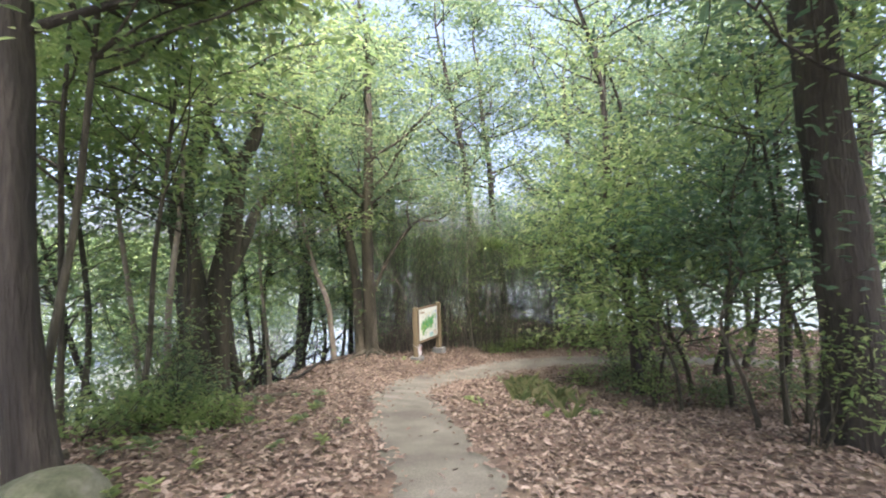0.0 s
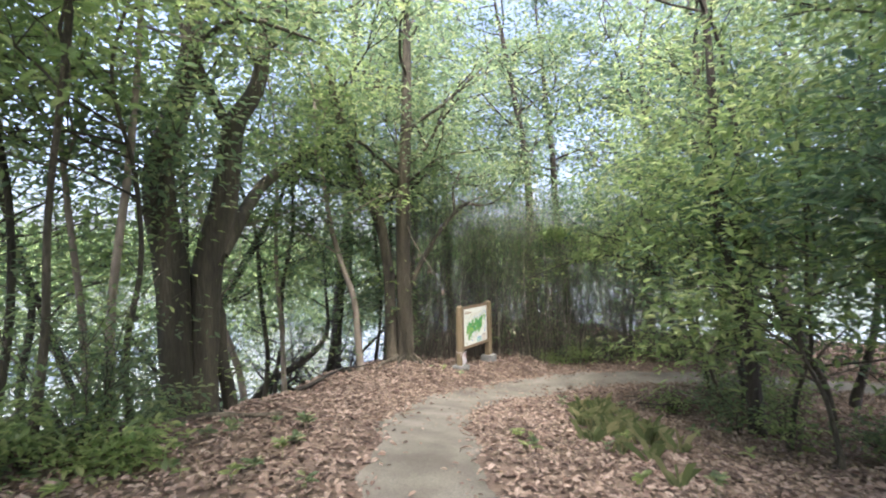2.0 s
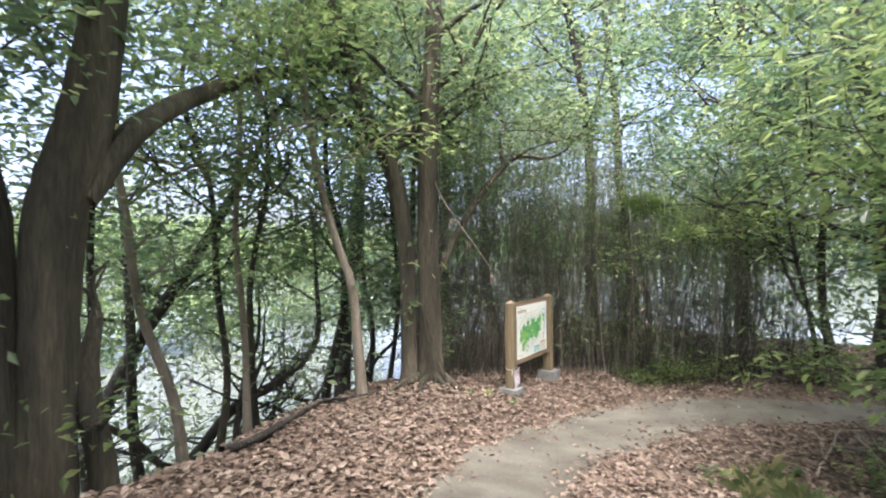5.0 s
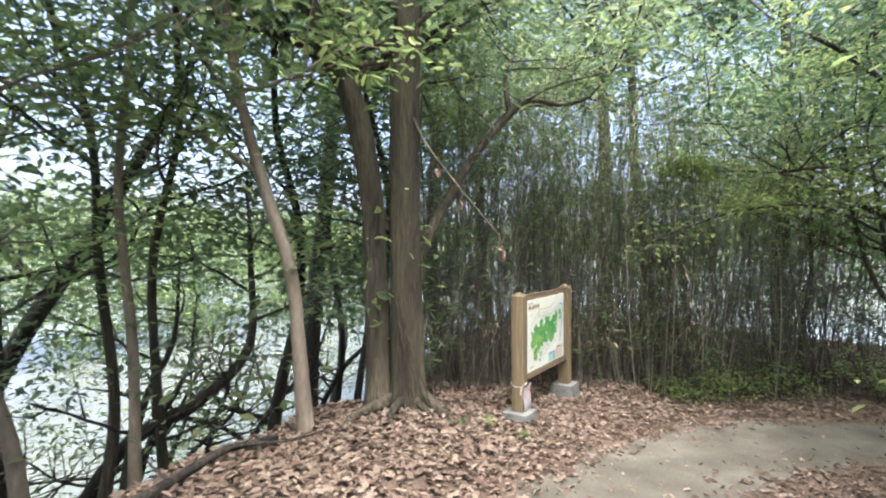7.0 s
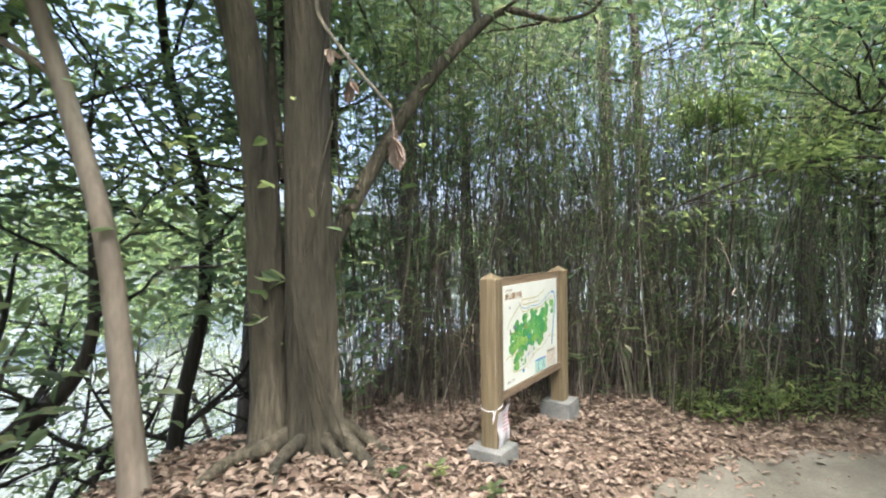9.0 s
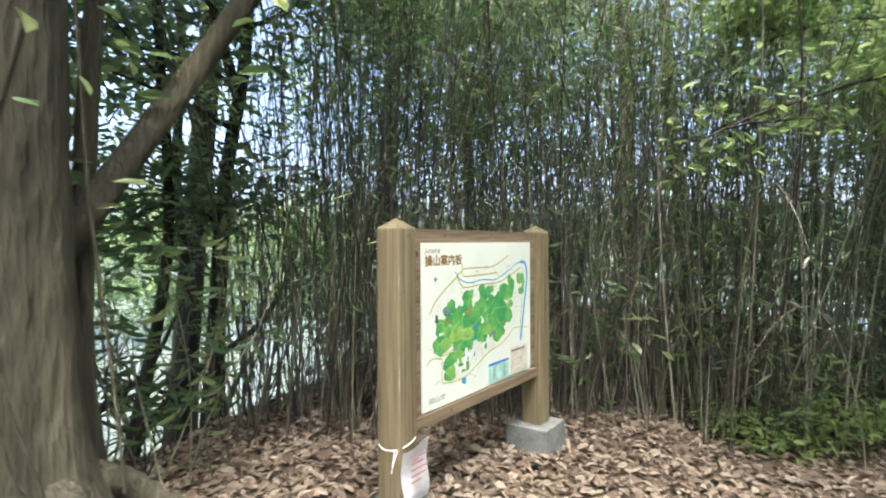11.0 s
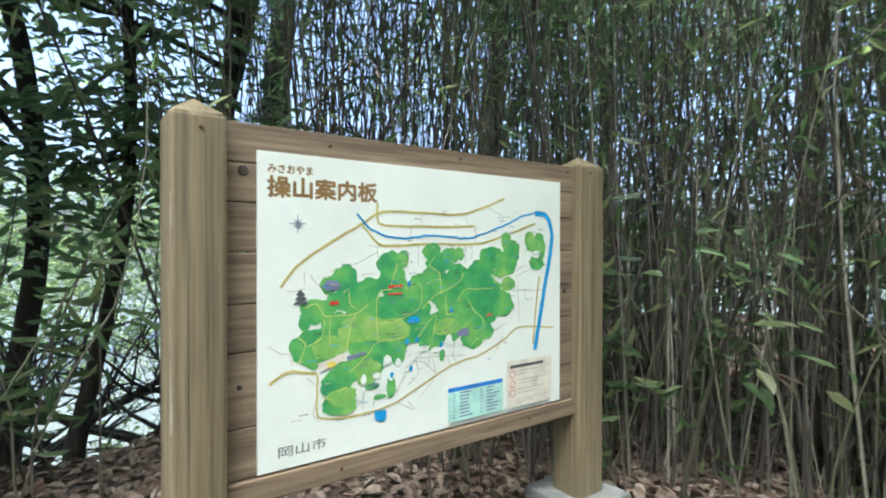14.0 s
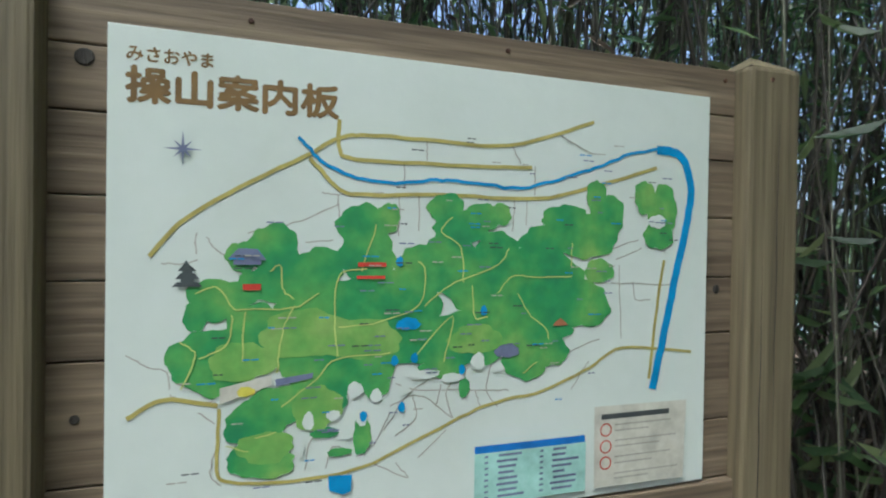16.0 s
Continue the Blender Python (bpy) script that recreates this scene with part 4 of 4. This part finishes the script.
post(-0.224, -0.086, 1)
post(1.321, 1.476, 2)
M_WORN = material("bare worn wood", [(0.16, 0.13, 0.085), (0.22, 0.19, 0.14), (0.36, 0.33, 0.27)], 20, 0.8, 0.2, 40, (1, 1, 0.3), fine=0.4)
rng = np.random.default_rng(12)
z = 1.02
while z < 1.6:
    h = rng.uniform(0.05, 0.16)
    w = rng.uniform(0.001, 0.0024)
    part("worn_edge", box(-0.2224, -0.222 + 2 * w, -0.0385, -0.0375 + w, z, z + h, 0.0003, 0.2), M_WORN, sign, "pale worn corner of the post")
    z += h * rng.uniform(0.85, 1.25)
for x, z0, z1 in ((-0.18, 0.55, 1.72), (-0.135, 1.05, 1.50), (1.365, 0.5, 1.45), (1.41, 0.9, 1.75)):
    b = Build()
    t = np.linspace(0, 1, 14)
    b.tube(np.stack([x + rng.normal(0, 0.0012, 14), np.full(14, -0.0397), z0 + (z1 - z0) * t], -1), 0.0016 * np.sin(t * 3.0 + 0.1), 5)
    b.done("drying_crack", M_BARK_DARK, sign, "thin dark drying crack in the post")
for x in (-0.155, 1.398):
    part("footing", box(x - 0.175, x + 0.175, -0.14, 0.21, 0.0, 0.42, 0.012, 0.08), M_CONCRETE, sign, "rough grey concrete footing block")
zs = [0.845, 0.987, 1.195, 1.328, 1.47, 1.608, 1.717, 1.828]
for a, c in zip(zs[:-1], zs[1:]):
    part("plank", box(-0.088, 1.323, 0.006, 0.046, a + 0.0014, c - 0.0014, 0.003), M_PLANK, sign)
part("rail", box(-0.088, 1.323, -0.012, 0.05, 0.775, 0.843, 0.006), M_PLANK, sign)
M_PANEL = material("printed sign face", [(0.60, 0.645, 0.58), (0.64, 0.69, 0.625), (0.67, 0.715, 0.65)], 3.0, 0.4, 0.05, 30, fine=0.06)
panel = part("panel", box(PX0, PX1, -0.004, 0.005, PZ0, PZ1, 0.001), M_PANEL, sign, "cream printed map panel")
layer, text_layer = [0.0042], [0.0042]


def ink(name, *rgb, rough=0.45):
    return material(name, [tuple(0.8 * c for c in rgb), rgb, tuple(min(1, 1.15 * c) for c in rgb)], 14, rough, 0.0, 60, fine=0.25)


I_BROWN, I_OLIVE, I_BLUE, I_GREY, I_DARK = ink("brown ink", 0.20, 0.12, 0.04), ink("olive ink", 0.42, 0.36, 0.10), ink("blue ink", 0.02, 0.26, 0.55), ink("grey ink", 0.38, 0.36, 0.30), ink("dark ink", 0.06, 0.07, 0.07)
I_TRAIL, I_RED, I_CYAN, I_PALE, I_SLATE, I_RUST = ink("pale yellow ink", 0.50, 0.55, 0.16), ink("red ink", 0.50, 0.05, 0.03), ink("pale cyan ink", 0.36, 0.60, 0.52), ink("beige ink", 0.56, 0.54, 0.45), ink("slate ink", 0.16, 0.18, 0.28), ink("rust ink", 0.32, 0.13, 0.06)
I_HILL = material("green printed hills", [(0.035, 0.22, 0.09), (0.05, 0.28, 0.085), (0.11, 0.35, 0.085), (0.22, 0.42, 0.10)], 9, 0.45, 0.0, 50, fine=0.25)
I_MEADOW = material("yellow-green printed meadows", [(0.13, 0.36, 0.08), (0.20, 0.40, 0.09), (0.28, 0.44, 0.12)], 14, 0.45, 0.0, 50, fine=0.25)


def flat(polys, mat, name):
    """Printed shapes on the panel's face, in millimetres across and up."""
    layer[0] += 0.00002
    bm = bmesh.new()
    for poly in polys:
        vs = [bm.verts.new((x / 1000, -layer[0], z / 1000)) for x, z in poly]
        bm.faces.new(vs)
    bmesh.ops.recalc_face_normals(bm, faces=bm.faces[:])
    return part(name, bm, mat, panel)


def stroke(points, width, wig=0.0, seed=0):
    """A ribbon along a smooth line through the points."""
    rng = np.random.default_rng(seed)
    p = spline([(x, z, 0) for x, z in zip(points[::2], points[1::2])], 6)[:, :2]
    p = p + rng.normal(0, wig, p.shape)
    d = np.gradient(p, axis=0)
    d /= np.linalg.norm(d, axis=1)[:, None] + 1e-9
    s = np.stack([-d[:, 1], d[:, 0]], -1) * width / 2
    return [[p[i] + s[i], p[i + 1] + s[i + 1], p[i + 1] - s[i + 1], p[i] - s[i]] for i in range(len(p) - 1)]


def blob(x, z, rx, rz, seed):
    rng = np.random.default_rng(seed)
    a = np.arange(40) * 2 * math.pi / 40
    r = 1 + 0.07 * np.sin(a * 3 + rng.uniform(0, 6)) + 0.05 * np.sin(a * 7 + rng.uniform(0, 6)) + 0.03 * np.sin(a * 12 + rng.uniform(0, 6))
    return [(x + rx * q * math.cos(t), z + rz * q * math.sin(t)) for q, t in zip(r, a)]


def rect(x0, x1, z0, z1):
    return [(x0, z0), (x1, z0), (x1, z1), (x0, z1)]


MAIN_ROADS = [[64, 1370, 111, 1427, 182, 1478, 247, 1516, 321, 1557, 376, 1592, 429, 1601, 540, 1601, 722, 1603, 923, 1667], [376, 1626, 377, 1574, 408, 1555, 599, 1555, 774, 1560], [324, 1552, 378, 1497, 431, 1489, 577, 1495, 789, 1496, 926, 1529, 1088, 1578], [1112, 1370, 1093, 1240, 1077, 1099], [33, 1098, 88, 1125, 172, 1110]]
LOW_ROADS = [[175, 1104, 174, 996, 197, 972, 303, 961, 427, 972, 561, 1025, 681, 1071, 810, 1091, 920, 1133, 1006, 1173, 1194, 1155]]
BROOK = [[303, 1588, 346, 1548, 398, 1523, 485, 1513, 565, 1523, 636, 1523, 749, 1517, 855, 1544, 939, 1573, 1011, 1603, 1095, 1621]]
RIVER = [[1087, 1619, 1150, 1612, 1177, 1568, 1185, 1515, 1164, 1409, 1139, 1304, 1113, 1188, 1088, 1075]]
TRAILS = [[135, 1306, 171, 1317, 196, 1280, 222, 1277, 299, 1278, 344, 1305], [142, 1193, 187, 1216, 196, 1269], [257, 1345, 275, 1355, 279, 1314, 299, 1293], [215, 1275, 213, 1185], [271, 1161, 280, 1232, 299, 1283], [379, 1186, 373, 1239, 379, 1334, 432, 1350], [379, 1239, 455, 1247, 533, 1278, 545, 1344, 531, 1364], [279, 1099, 341, 1146, 379, 1181, 478, 1187], [529, 1179, 603, 1254, 587, 1165], [626, 1322, 619, 1390, 577, 1423, 600, 1451], [645, 1316, 651, 1253, 679, 1252], [700, 1298, 731, 1333, 790, 1332, 871, 1332]]
TRAILS += [[745, 1297, 778, 1249, 812, 1224, 819, 1200], [544, 1278, 608, 1322, 699, 1356, 724, 1391], [421, 1345, 447, 1431], [871, 1356, 872, 1405], [187, 1037, 225, 1023], [234, 1047, 272, 1053], [761, 1132, 793, 1153], [114, 1141, 136, 1199, 112, 1224]]
MEADOWS = [(325, 1230, 88, 44), (213, 1184, 58, 35), (424, 1215, 77, 38), (253, 1028, 49, 29), (342, 1093, 46, 42), (654, 1206, 60, 30)]
LANES = [[30, 1204, 64, 1183, 92, 1172, 97, 1143], [97, 1133, 123, 1121, 173, 1115], [82, 1359, 112, 1357, 139, 1364], [135, 1413, 136, 1374], [152, 1404, 170, 1379, 193, 1370], [220, 1413, 297, 1432, 378, 1469], [317, 1396, 368, 1402], [346, 1490, 377, 1487, 462, 1494], [377, 1487, 378, 1439], [493, 1492, 492, 1410], [532, 1493, 532, 1422], [564, 1495, 567, 1434], [735, 1490, 733, 1426], [763, 1492, 763, 1439], [971, 1319, 1138, 1311], [976, 1394, 1043, 1414], [984, 1369, 1051, 1395], [992, 1357, 1003, 1193], [861, 1168, 945, 1195]]
LANES += [[1030, 1319, 1038, 1280, 1077, 1280], [490, 1126, 535, 1112, 654, 1104, 729, 1098], [480, 1083, 536, 1101, 607, 1050], [469, 1040, 513, 1102, 558, 1133], [448, 1010, 480, 1072], [607, 1050, 594, 1108, 641, 1150], [690, 1159, 679, 1102, 705, 1065], [323, 981, 327, 1022, 342, 1042], [358, 977, 373, 1017, 405, 1003], [448, 977, 515, 942, 492, 972], [537, 978, 595, 1029], [524, 1102, 531, 1057, 491, 1027], [582, 1120, 571, 1076], [654, 1104, 667, 1068], [169, 1029, 162, 990, 179, 968], [141, 1100, 168, 1078]]
LANES += [[876, 1088, 917, 1147], [501, 1552, 502, 1503], [546, 1597, 547, 1561], [728, 1601, 748, 1567], [781, 1564, 782, 1504], [840, 1633, 910, 1602, 953, 1599]]
HILLS = [(263, 1385, 46, 45), (211, 1370, 28, 28), (343, 1350, 46, 39), (284, 1324, 78, 41), (175, 1295, 56, 37), (135, 1267, 18, 29), (163, 1187, 70, 59), (123, 1189, 28, 40), (241, 1224, 67, 60), (340, 1230, 91, 83), (420, 1430, 45, 42), (472, 1447, 22, 29), (432, 1377, 55, 53), (406, 1281, 74, 53), (488, 1279, 89, 65), (588, 1468, 38, 31), (660, 1453, 43, 28), (702, 1460, 27, 23), (618, 1429, 60, 34), (532, 1356, 45, 38), (601, 1356, 77, 56), (699, 1391, 50, 34)]
HILLS += [(687, 1321, 100, 69), (802, 1404, 56, 35), (855, 1453, 54, 34), (931, 1504, 25, 39), (960, 1462, 43, 50), (911, 1418, 70, 49), (803, 1320, 106, 71), (900, 1271, 70, 51), (941, 1344, 37, 27), (766, 1226, 104, 53), (767, 1155, 52, 38), (820, 1176, 47, 36), (640, 1213, 109, 57), (557, 1211, 104, 44), (587, 1153, 49, 22), (467, 1209, 99, 43), (382, 1165, 104, 40), (448, 1145, 37, 43), (341, 1115, 63, 38), (234, 1072, 52, 40), (281, 1104, 58, 35), (215, 1009, 28, 25)]
HILLS += [(253, 999, 53, 28), (1056, 1510, 27, 38), (1106, 1486, 40, 54), (1096, 1428, 40, 36), (630, 1111, 12, 21), (357, 1045, 26, 10), (426, 1034, 17, 38), (384, 1006, 23, 8)]
for name, runs, mat, width, wig in (("lane", LANES, I_GREY, 2.2, 0.8), ("road", MAIN_ROADS, I_OLIVE, 7.5, 0.6), ("low_road", LOW_ROADS, I_OLIVE, 6.0, 0.8), ("brook", BROOK, I_BLUE, 6.5, 1.2), ("river", RIVER, I_BLUE, 20, 0.8)):
    for i, run in enumerate(runs):
        flat(stroke(run, width, wig, i), mat, name)
for i, h in enumerate(HILLS):
    flat([blob(*h, 40 + i)], I_HILL, "hill")
for i, h in enumerate(MEADOWS):
    flat([blob(*h, 90 + i)], I_MEADOW, "meadow")
for i, run in enumerate(TRAILS):
    flat(stroke(run, 2.4, 0.8, i), I_TRAIL, "trail")
flat([[(364, 964), (408, 961), (407, 930), (392, 925), (366, 936)]], I_BLUE, "printed_pond")
flat([blob(1090, 1456, 24, 15, 5)], M_PANEL, "printed_clearing")
for i, (x, z, rx, rz) in enumerate(((327, 1069, 10, 17), (372, 1076, 13, 10), (412, 1121, 15, 15), (425, 1066, 10, 15), (452, 1107, 11, 13), (312, 1024, 8, 21), (394, 1037, 13, 8), (507, 1114, 11, 9), (544, 1142, 35, 9), (605, 1132, 24, 9), (659, 1161, 15, 18), (703, 1147, 13, 11))):
    flat([blob(x, z, rx, rz, 200 + i)], M_PANEL, "village_field")
flat([rect(212, 242, 1311, 1322)], I_RED, "red_label")
flat([[(176, 1140), (262, 1158), (262, 1140), (176, 1112)]], I_PALE, "printed_square")
flat([blob(219, 1131, 15, 9, 8)], ink("yellow ink", 0.62, 0.55, 0.08), "printed_garden")
flat([[(268, 1150), (335, 1158), (333, 1148), (270, 1137)]], I_SLATE, "printed_terrace")
flat([[(204, 1368), (250, 1366), (236, 1384), (214, 1385)]], ink("roof blue ink", 0.10, 0.25, 0.55), "temple_roof")
for i, (x, z) in enumerate(((502, 1081), (487, 1172), (526, 1175), (625, 1147), (670, 1264), (494, 1363), (428, 1070))):
    flat([blob(x, z, 7, 10, 300 + i)], I_BLUE, "blue_mark")
flat([rect(414, 468, 1353, 1361), rect(412, 466, 1330, 1336)], I_RED, "orange_label")
flat([blob(513, 1242, 24, 12, 6)], I_BLUE, "blue_building")
flat([blob(723, 1180, 28, 14, 7)], I_SLATE, "grey_building")
flat([[(827, 1228), (865, 1228), (858, 1236), (846, 1244), (834, 1236)]], I_RUST, "brown_building")
flat([[(99, 1318), (147, 1318), (139, 1326), (107, 1326)], rect(113, 134, 1326, 1331), [(104, 1331), (142, 1331), (134, 1341), (112, 1341)], rect(115, 131, 1341, 1345), [(108, 1345), (138, 1345), (124, 1358), (122, 1364)]], I_DARK, "pagoda")
flat([[(186, 1366), (252, 1364), (234, 1384), (204, 1385)], rect(196, 242, 1356, 1365)], I_SLATE, "temple")
star = [(114 + (31 if k % 4 == 0 else 20 if k % 2 == 0 else 6) * math.cos(k * math.pi / 8), 1553 + (31 if k % 4 == 0 else 20 if k % 2 == 0 else 6) * math.sin(k * math.pi / 8)) for k in range(16)]
flat([star], I_SLATE, "compass")
rng = np.random.default_rng(99)
for k in range(150):
    h = HILLS[rng.integers(len(HILLS))] if k < 115 else (rng.uniform(80, 1000), rng.uniform(960, 1130), 60, 60) if k < 133 else (rng.uniform(430, 1000), rng.uniform(1500, 1620), 40, 20)
    x, z, w = h[0] + rng.normal(0, h[2] * 0.5), h[1] + rng.normal(0, h[3] * 0.5), rng.uniform(11, 32)
    if 20 < x < 1180 and z > 930 and not (x > 640 and z < 1060):
        flat([rect(x, x + w * 0.45, z, z + 2.6), rect(x + w * 0.55, x + w, z, z + 2.4)], (I_SLATE, I_BLUE, I_SLATE, I_GREY, I_DARK)[k % 5], "label_bar")
flat([rect(654, 912, 868, 974)], I_CYAN, "legend")
flat([rect(654, 910, 974, 989)], ink("legend blue", 0.02, 0.16, 0.50), "legend_heading")
for c in (0, 1):
    for z in range(880, 966, 12):
        flat([rect(700 + c * 125 + rng.uniform(0, 8), 700 + c * 125 + rng.uniform(25, 70), z, z + 5)], I_SLATE, "legend_line")
        flat([rect(676 + c * 125, 684 + c * 125, z, z + 4)], I_SLATE, "legend_mark")
flat([[(932, 1048), (1178, 1046), (1172, 866), (934, 870)]], I_PALE, "notice_field")
flat([rect(950, 1130, 1018, 1030)], I_DARK, "notice_heading")
for z, w in ((1003, 150), (990, 90), (968, 165), (955, 120), (932, 150), (918, 100), (895, 170), (884, 90)):
    flat([rect(985, 985 + w, z, z + 3.5)], I_GREY, "notice_line")
for z in (995, 958, 922):
    a = [2 * math.pi * k / 24 for k in range(25)]
    flat([[(962 + 15 * math.cos(p), z + 15 * math.sin(p)), (962 + 15 * math.cos(q), z + 15 * math.sin(q)), (962 + 12 * math.cos(q), z + 12 * math.sin(q)), (962 + 12 * math.cos(p), z + 12 * math.sin(p))] for p, q in zip(a[:-1], a[1:])], I_RED, "red_ring")


def lettering(text, x0, x1, z0, z1, mat, weight=0.0):
    """Writing laid on the panel, fitted to its width and height in millimetres."""
    c = bpy.data.curves.new("lettering", "FONT")
    c.body, c.offset, c.resolution_u = text, weight, 3
    tmp = new("lettering", c)
    bpy.context.view_layer.update()
    me = bpy.data.meshes.new_from_object(tmp.evaluated_get(bpy.context.evaluated_depsgraph_get()))
    bpy.data.objects.remove(tmp)
    co = np.array([v.co for v in me.vertices])
    lo, hi = co.min(0), co.max(0)
    text_layer[0] += 0.00004
    for v in me.vertices:
        v.co = ((x0 + (v.co.x - lo[0]) / (hi[0] - lo[0]) * (x1 - x0)) / 1000, -text_layer[0], (z0 + (v.co.y - lo[1]) / (hi[1] - lo[1]) * (z1 - z0)) / 1000)
    me.name = "lettering"
    me.materials.clear()
    me.materials.append(mat)
    ob = new("lettering", me)
    ob.parent = panel


for dx, dz in ((0, 0), (-2.4, 0), (2.4, 0), (0, -2.4), (0, 2.4), (1.6, 1.6), (-1.6, -1.6)):
    lettering("\u64cd\u5c71\u6848\u5185\u677f", 28 + dx, 374 + dx, 1627 + dz, 1686 + dz, I_BROWN)
for dx in (-0.7, 0.7):
    lettering("\u307f\u3055\u304a\u3084\u307e", 28 + dx, 160 + dx, 1695 + dx, 1720 + dx, I_BROWN)
lettering("\u5ca1\u5c71\u5e02", 58, 203, 884, 916, I_DARK)

for x, z, r in ((-0.035, 1.695, 0.017), (1.275, 1.30, 0.012), (-0.045, 1.10, 0.009)):
    bm = bmesh.new()
    bmesh.ops.create_cone(bm, cap_ends=True, segments=14, radius1=r, radius2=r * 0.7, depth=0.004, matrix=Matrix.Translation((x, 0.0055, z)) @ Matrix.Rotation(radians(90), 4, "X"))
    part("knot", bm, M_BARK_DARK, sign, "dark knot in the plank")
M_IRON = material("rusty iron", [(0.06, 0.035, 0.025), (0.12, 0.06, 0.035)], 30, 0.7, 0.2, 60, metal=0.6)
for x, z in ((0.22, 1.79), (0.72, 1.80), (1.29, 1.80), (0.25, 0.81), (1.05, 0.81), (1.385, 1.80), (-0.15, 1.79)):
    bm = bmesh.new()
    y = -0.041 if x < -0.09 or x > 1.31 else -0.0125 if z < 0.85 else 0.0055
    bmesh.ops.create_cone(bm, cap_ends=True, segments=10, radius1=0.006, radius2=0.0045, depth=0.004, matrix=Matrix.Translation((x, y, z)) @ Matrix.Rotation(radians(90), 4, "X"))
    part("nail", bm, M_IRON, sign, "rusty nail head")

# A paper notice in a clear sleeve tied to the post with white string.
M_PAPER = material("paper", [(0.70, 0.70, 0.72), (0.80, 0.80, 0.82)], 5, 0.35, 0.1, 20, fine=0.05)
notice = tagged(new("paper_notice"), "white paper notice tied to the wooden post", "notice")
notice.location = (-0.12, -0.05, 0.6)
bm = bmesh.new()
grid = [[bm.verts.new((-0.105 + 0.21 * i / 8, -0.006 - 0.012 * math.sin(i * 0.7) - 0.01 * math.sin(j * 0.9), -0.16 + 0.30 * j / 8 + 0.022 * (i / 8 - 0.5))) for j in range(9)] for i in range(9)]
for i in range(8):
    for j in range(8):
        bm.faces.new((grid[i][j], grid[i + 1][j], grid[i + 1][j + 1], grid[i][j + 1]))
bmesh.ops.solidify(bm, geom=bm.faces[:], thickness=0.002)
part("sheet", bm, M_PAPER, notice)
bm = bmesh.new()
for k, (z, w) in enumerate(((0.09, 0.13), (0.06, 0.10), (0.03, 0.13), (0.0, 0.12), (-0.03, 0.08))):
    vs = [bm.verts.new((-0.07 + a * w, -0.033, z + c * 0.009)) for a, c in ((0, 0), (1, 0), (1, 1), (0, 1))]
    bm.faces.new(vs)
part("text_bar", bm, ink("faded red ink", 0.55, 0.25, 0.25), notice)
s = Build()
t = np.linspace(0, 1, 20)
s.tube(np.stack([-0.034 + 0.09 * np.cos(t * 6.2), 0.09 + 0.095 * np.sin(t * 6.2), 0.15 + 0.02 * np.sin(t * 9)], -1), np.full(20, 0.003), 6)
s.done("string", M_PAPER, notice, soft=True)
s = Build()
s.tube(np.stack([-0.13 - 0.035 * np.sin(t * 3.14), 0.0 + 0.02 * t, 0.15 - 0.09 * np.sin(t * 3.14) * (0.6 + t)], -1), np.full(20, 0.003), 6)
s.done("string_loop", M_PAPER, notice, soft=True)
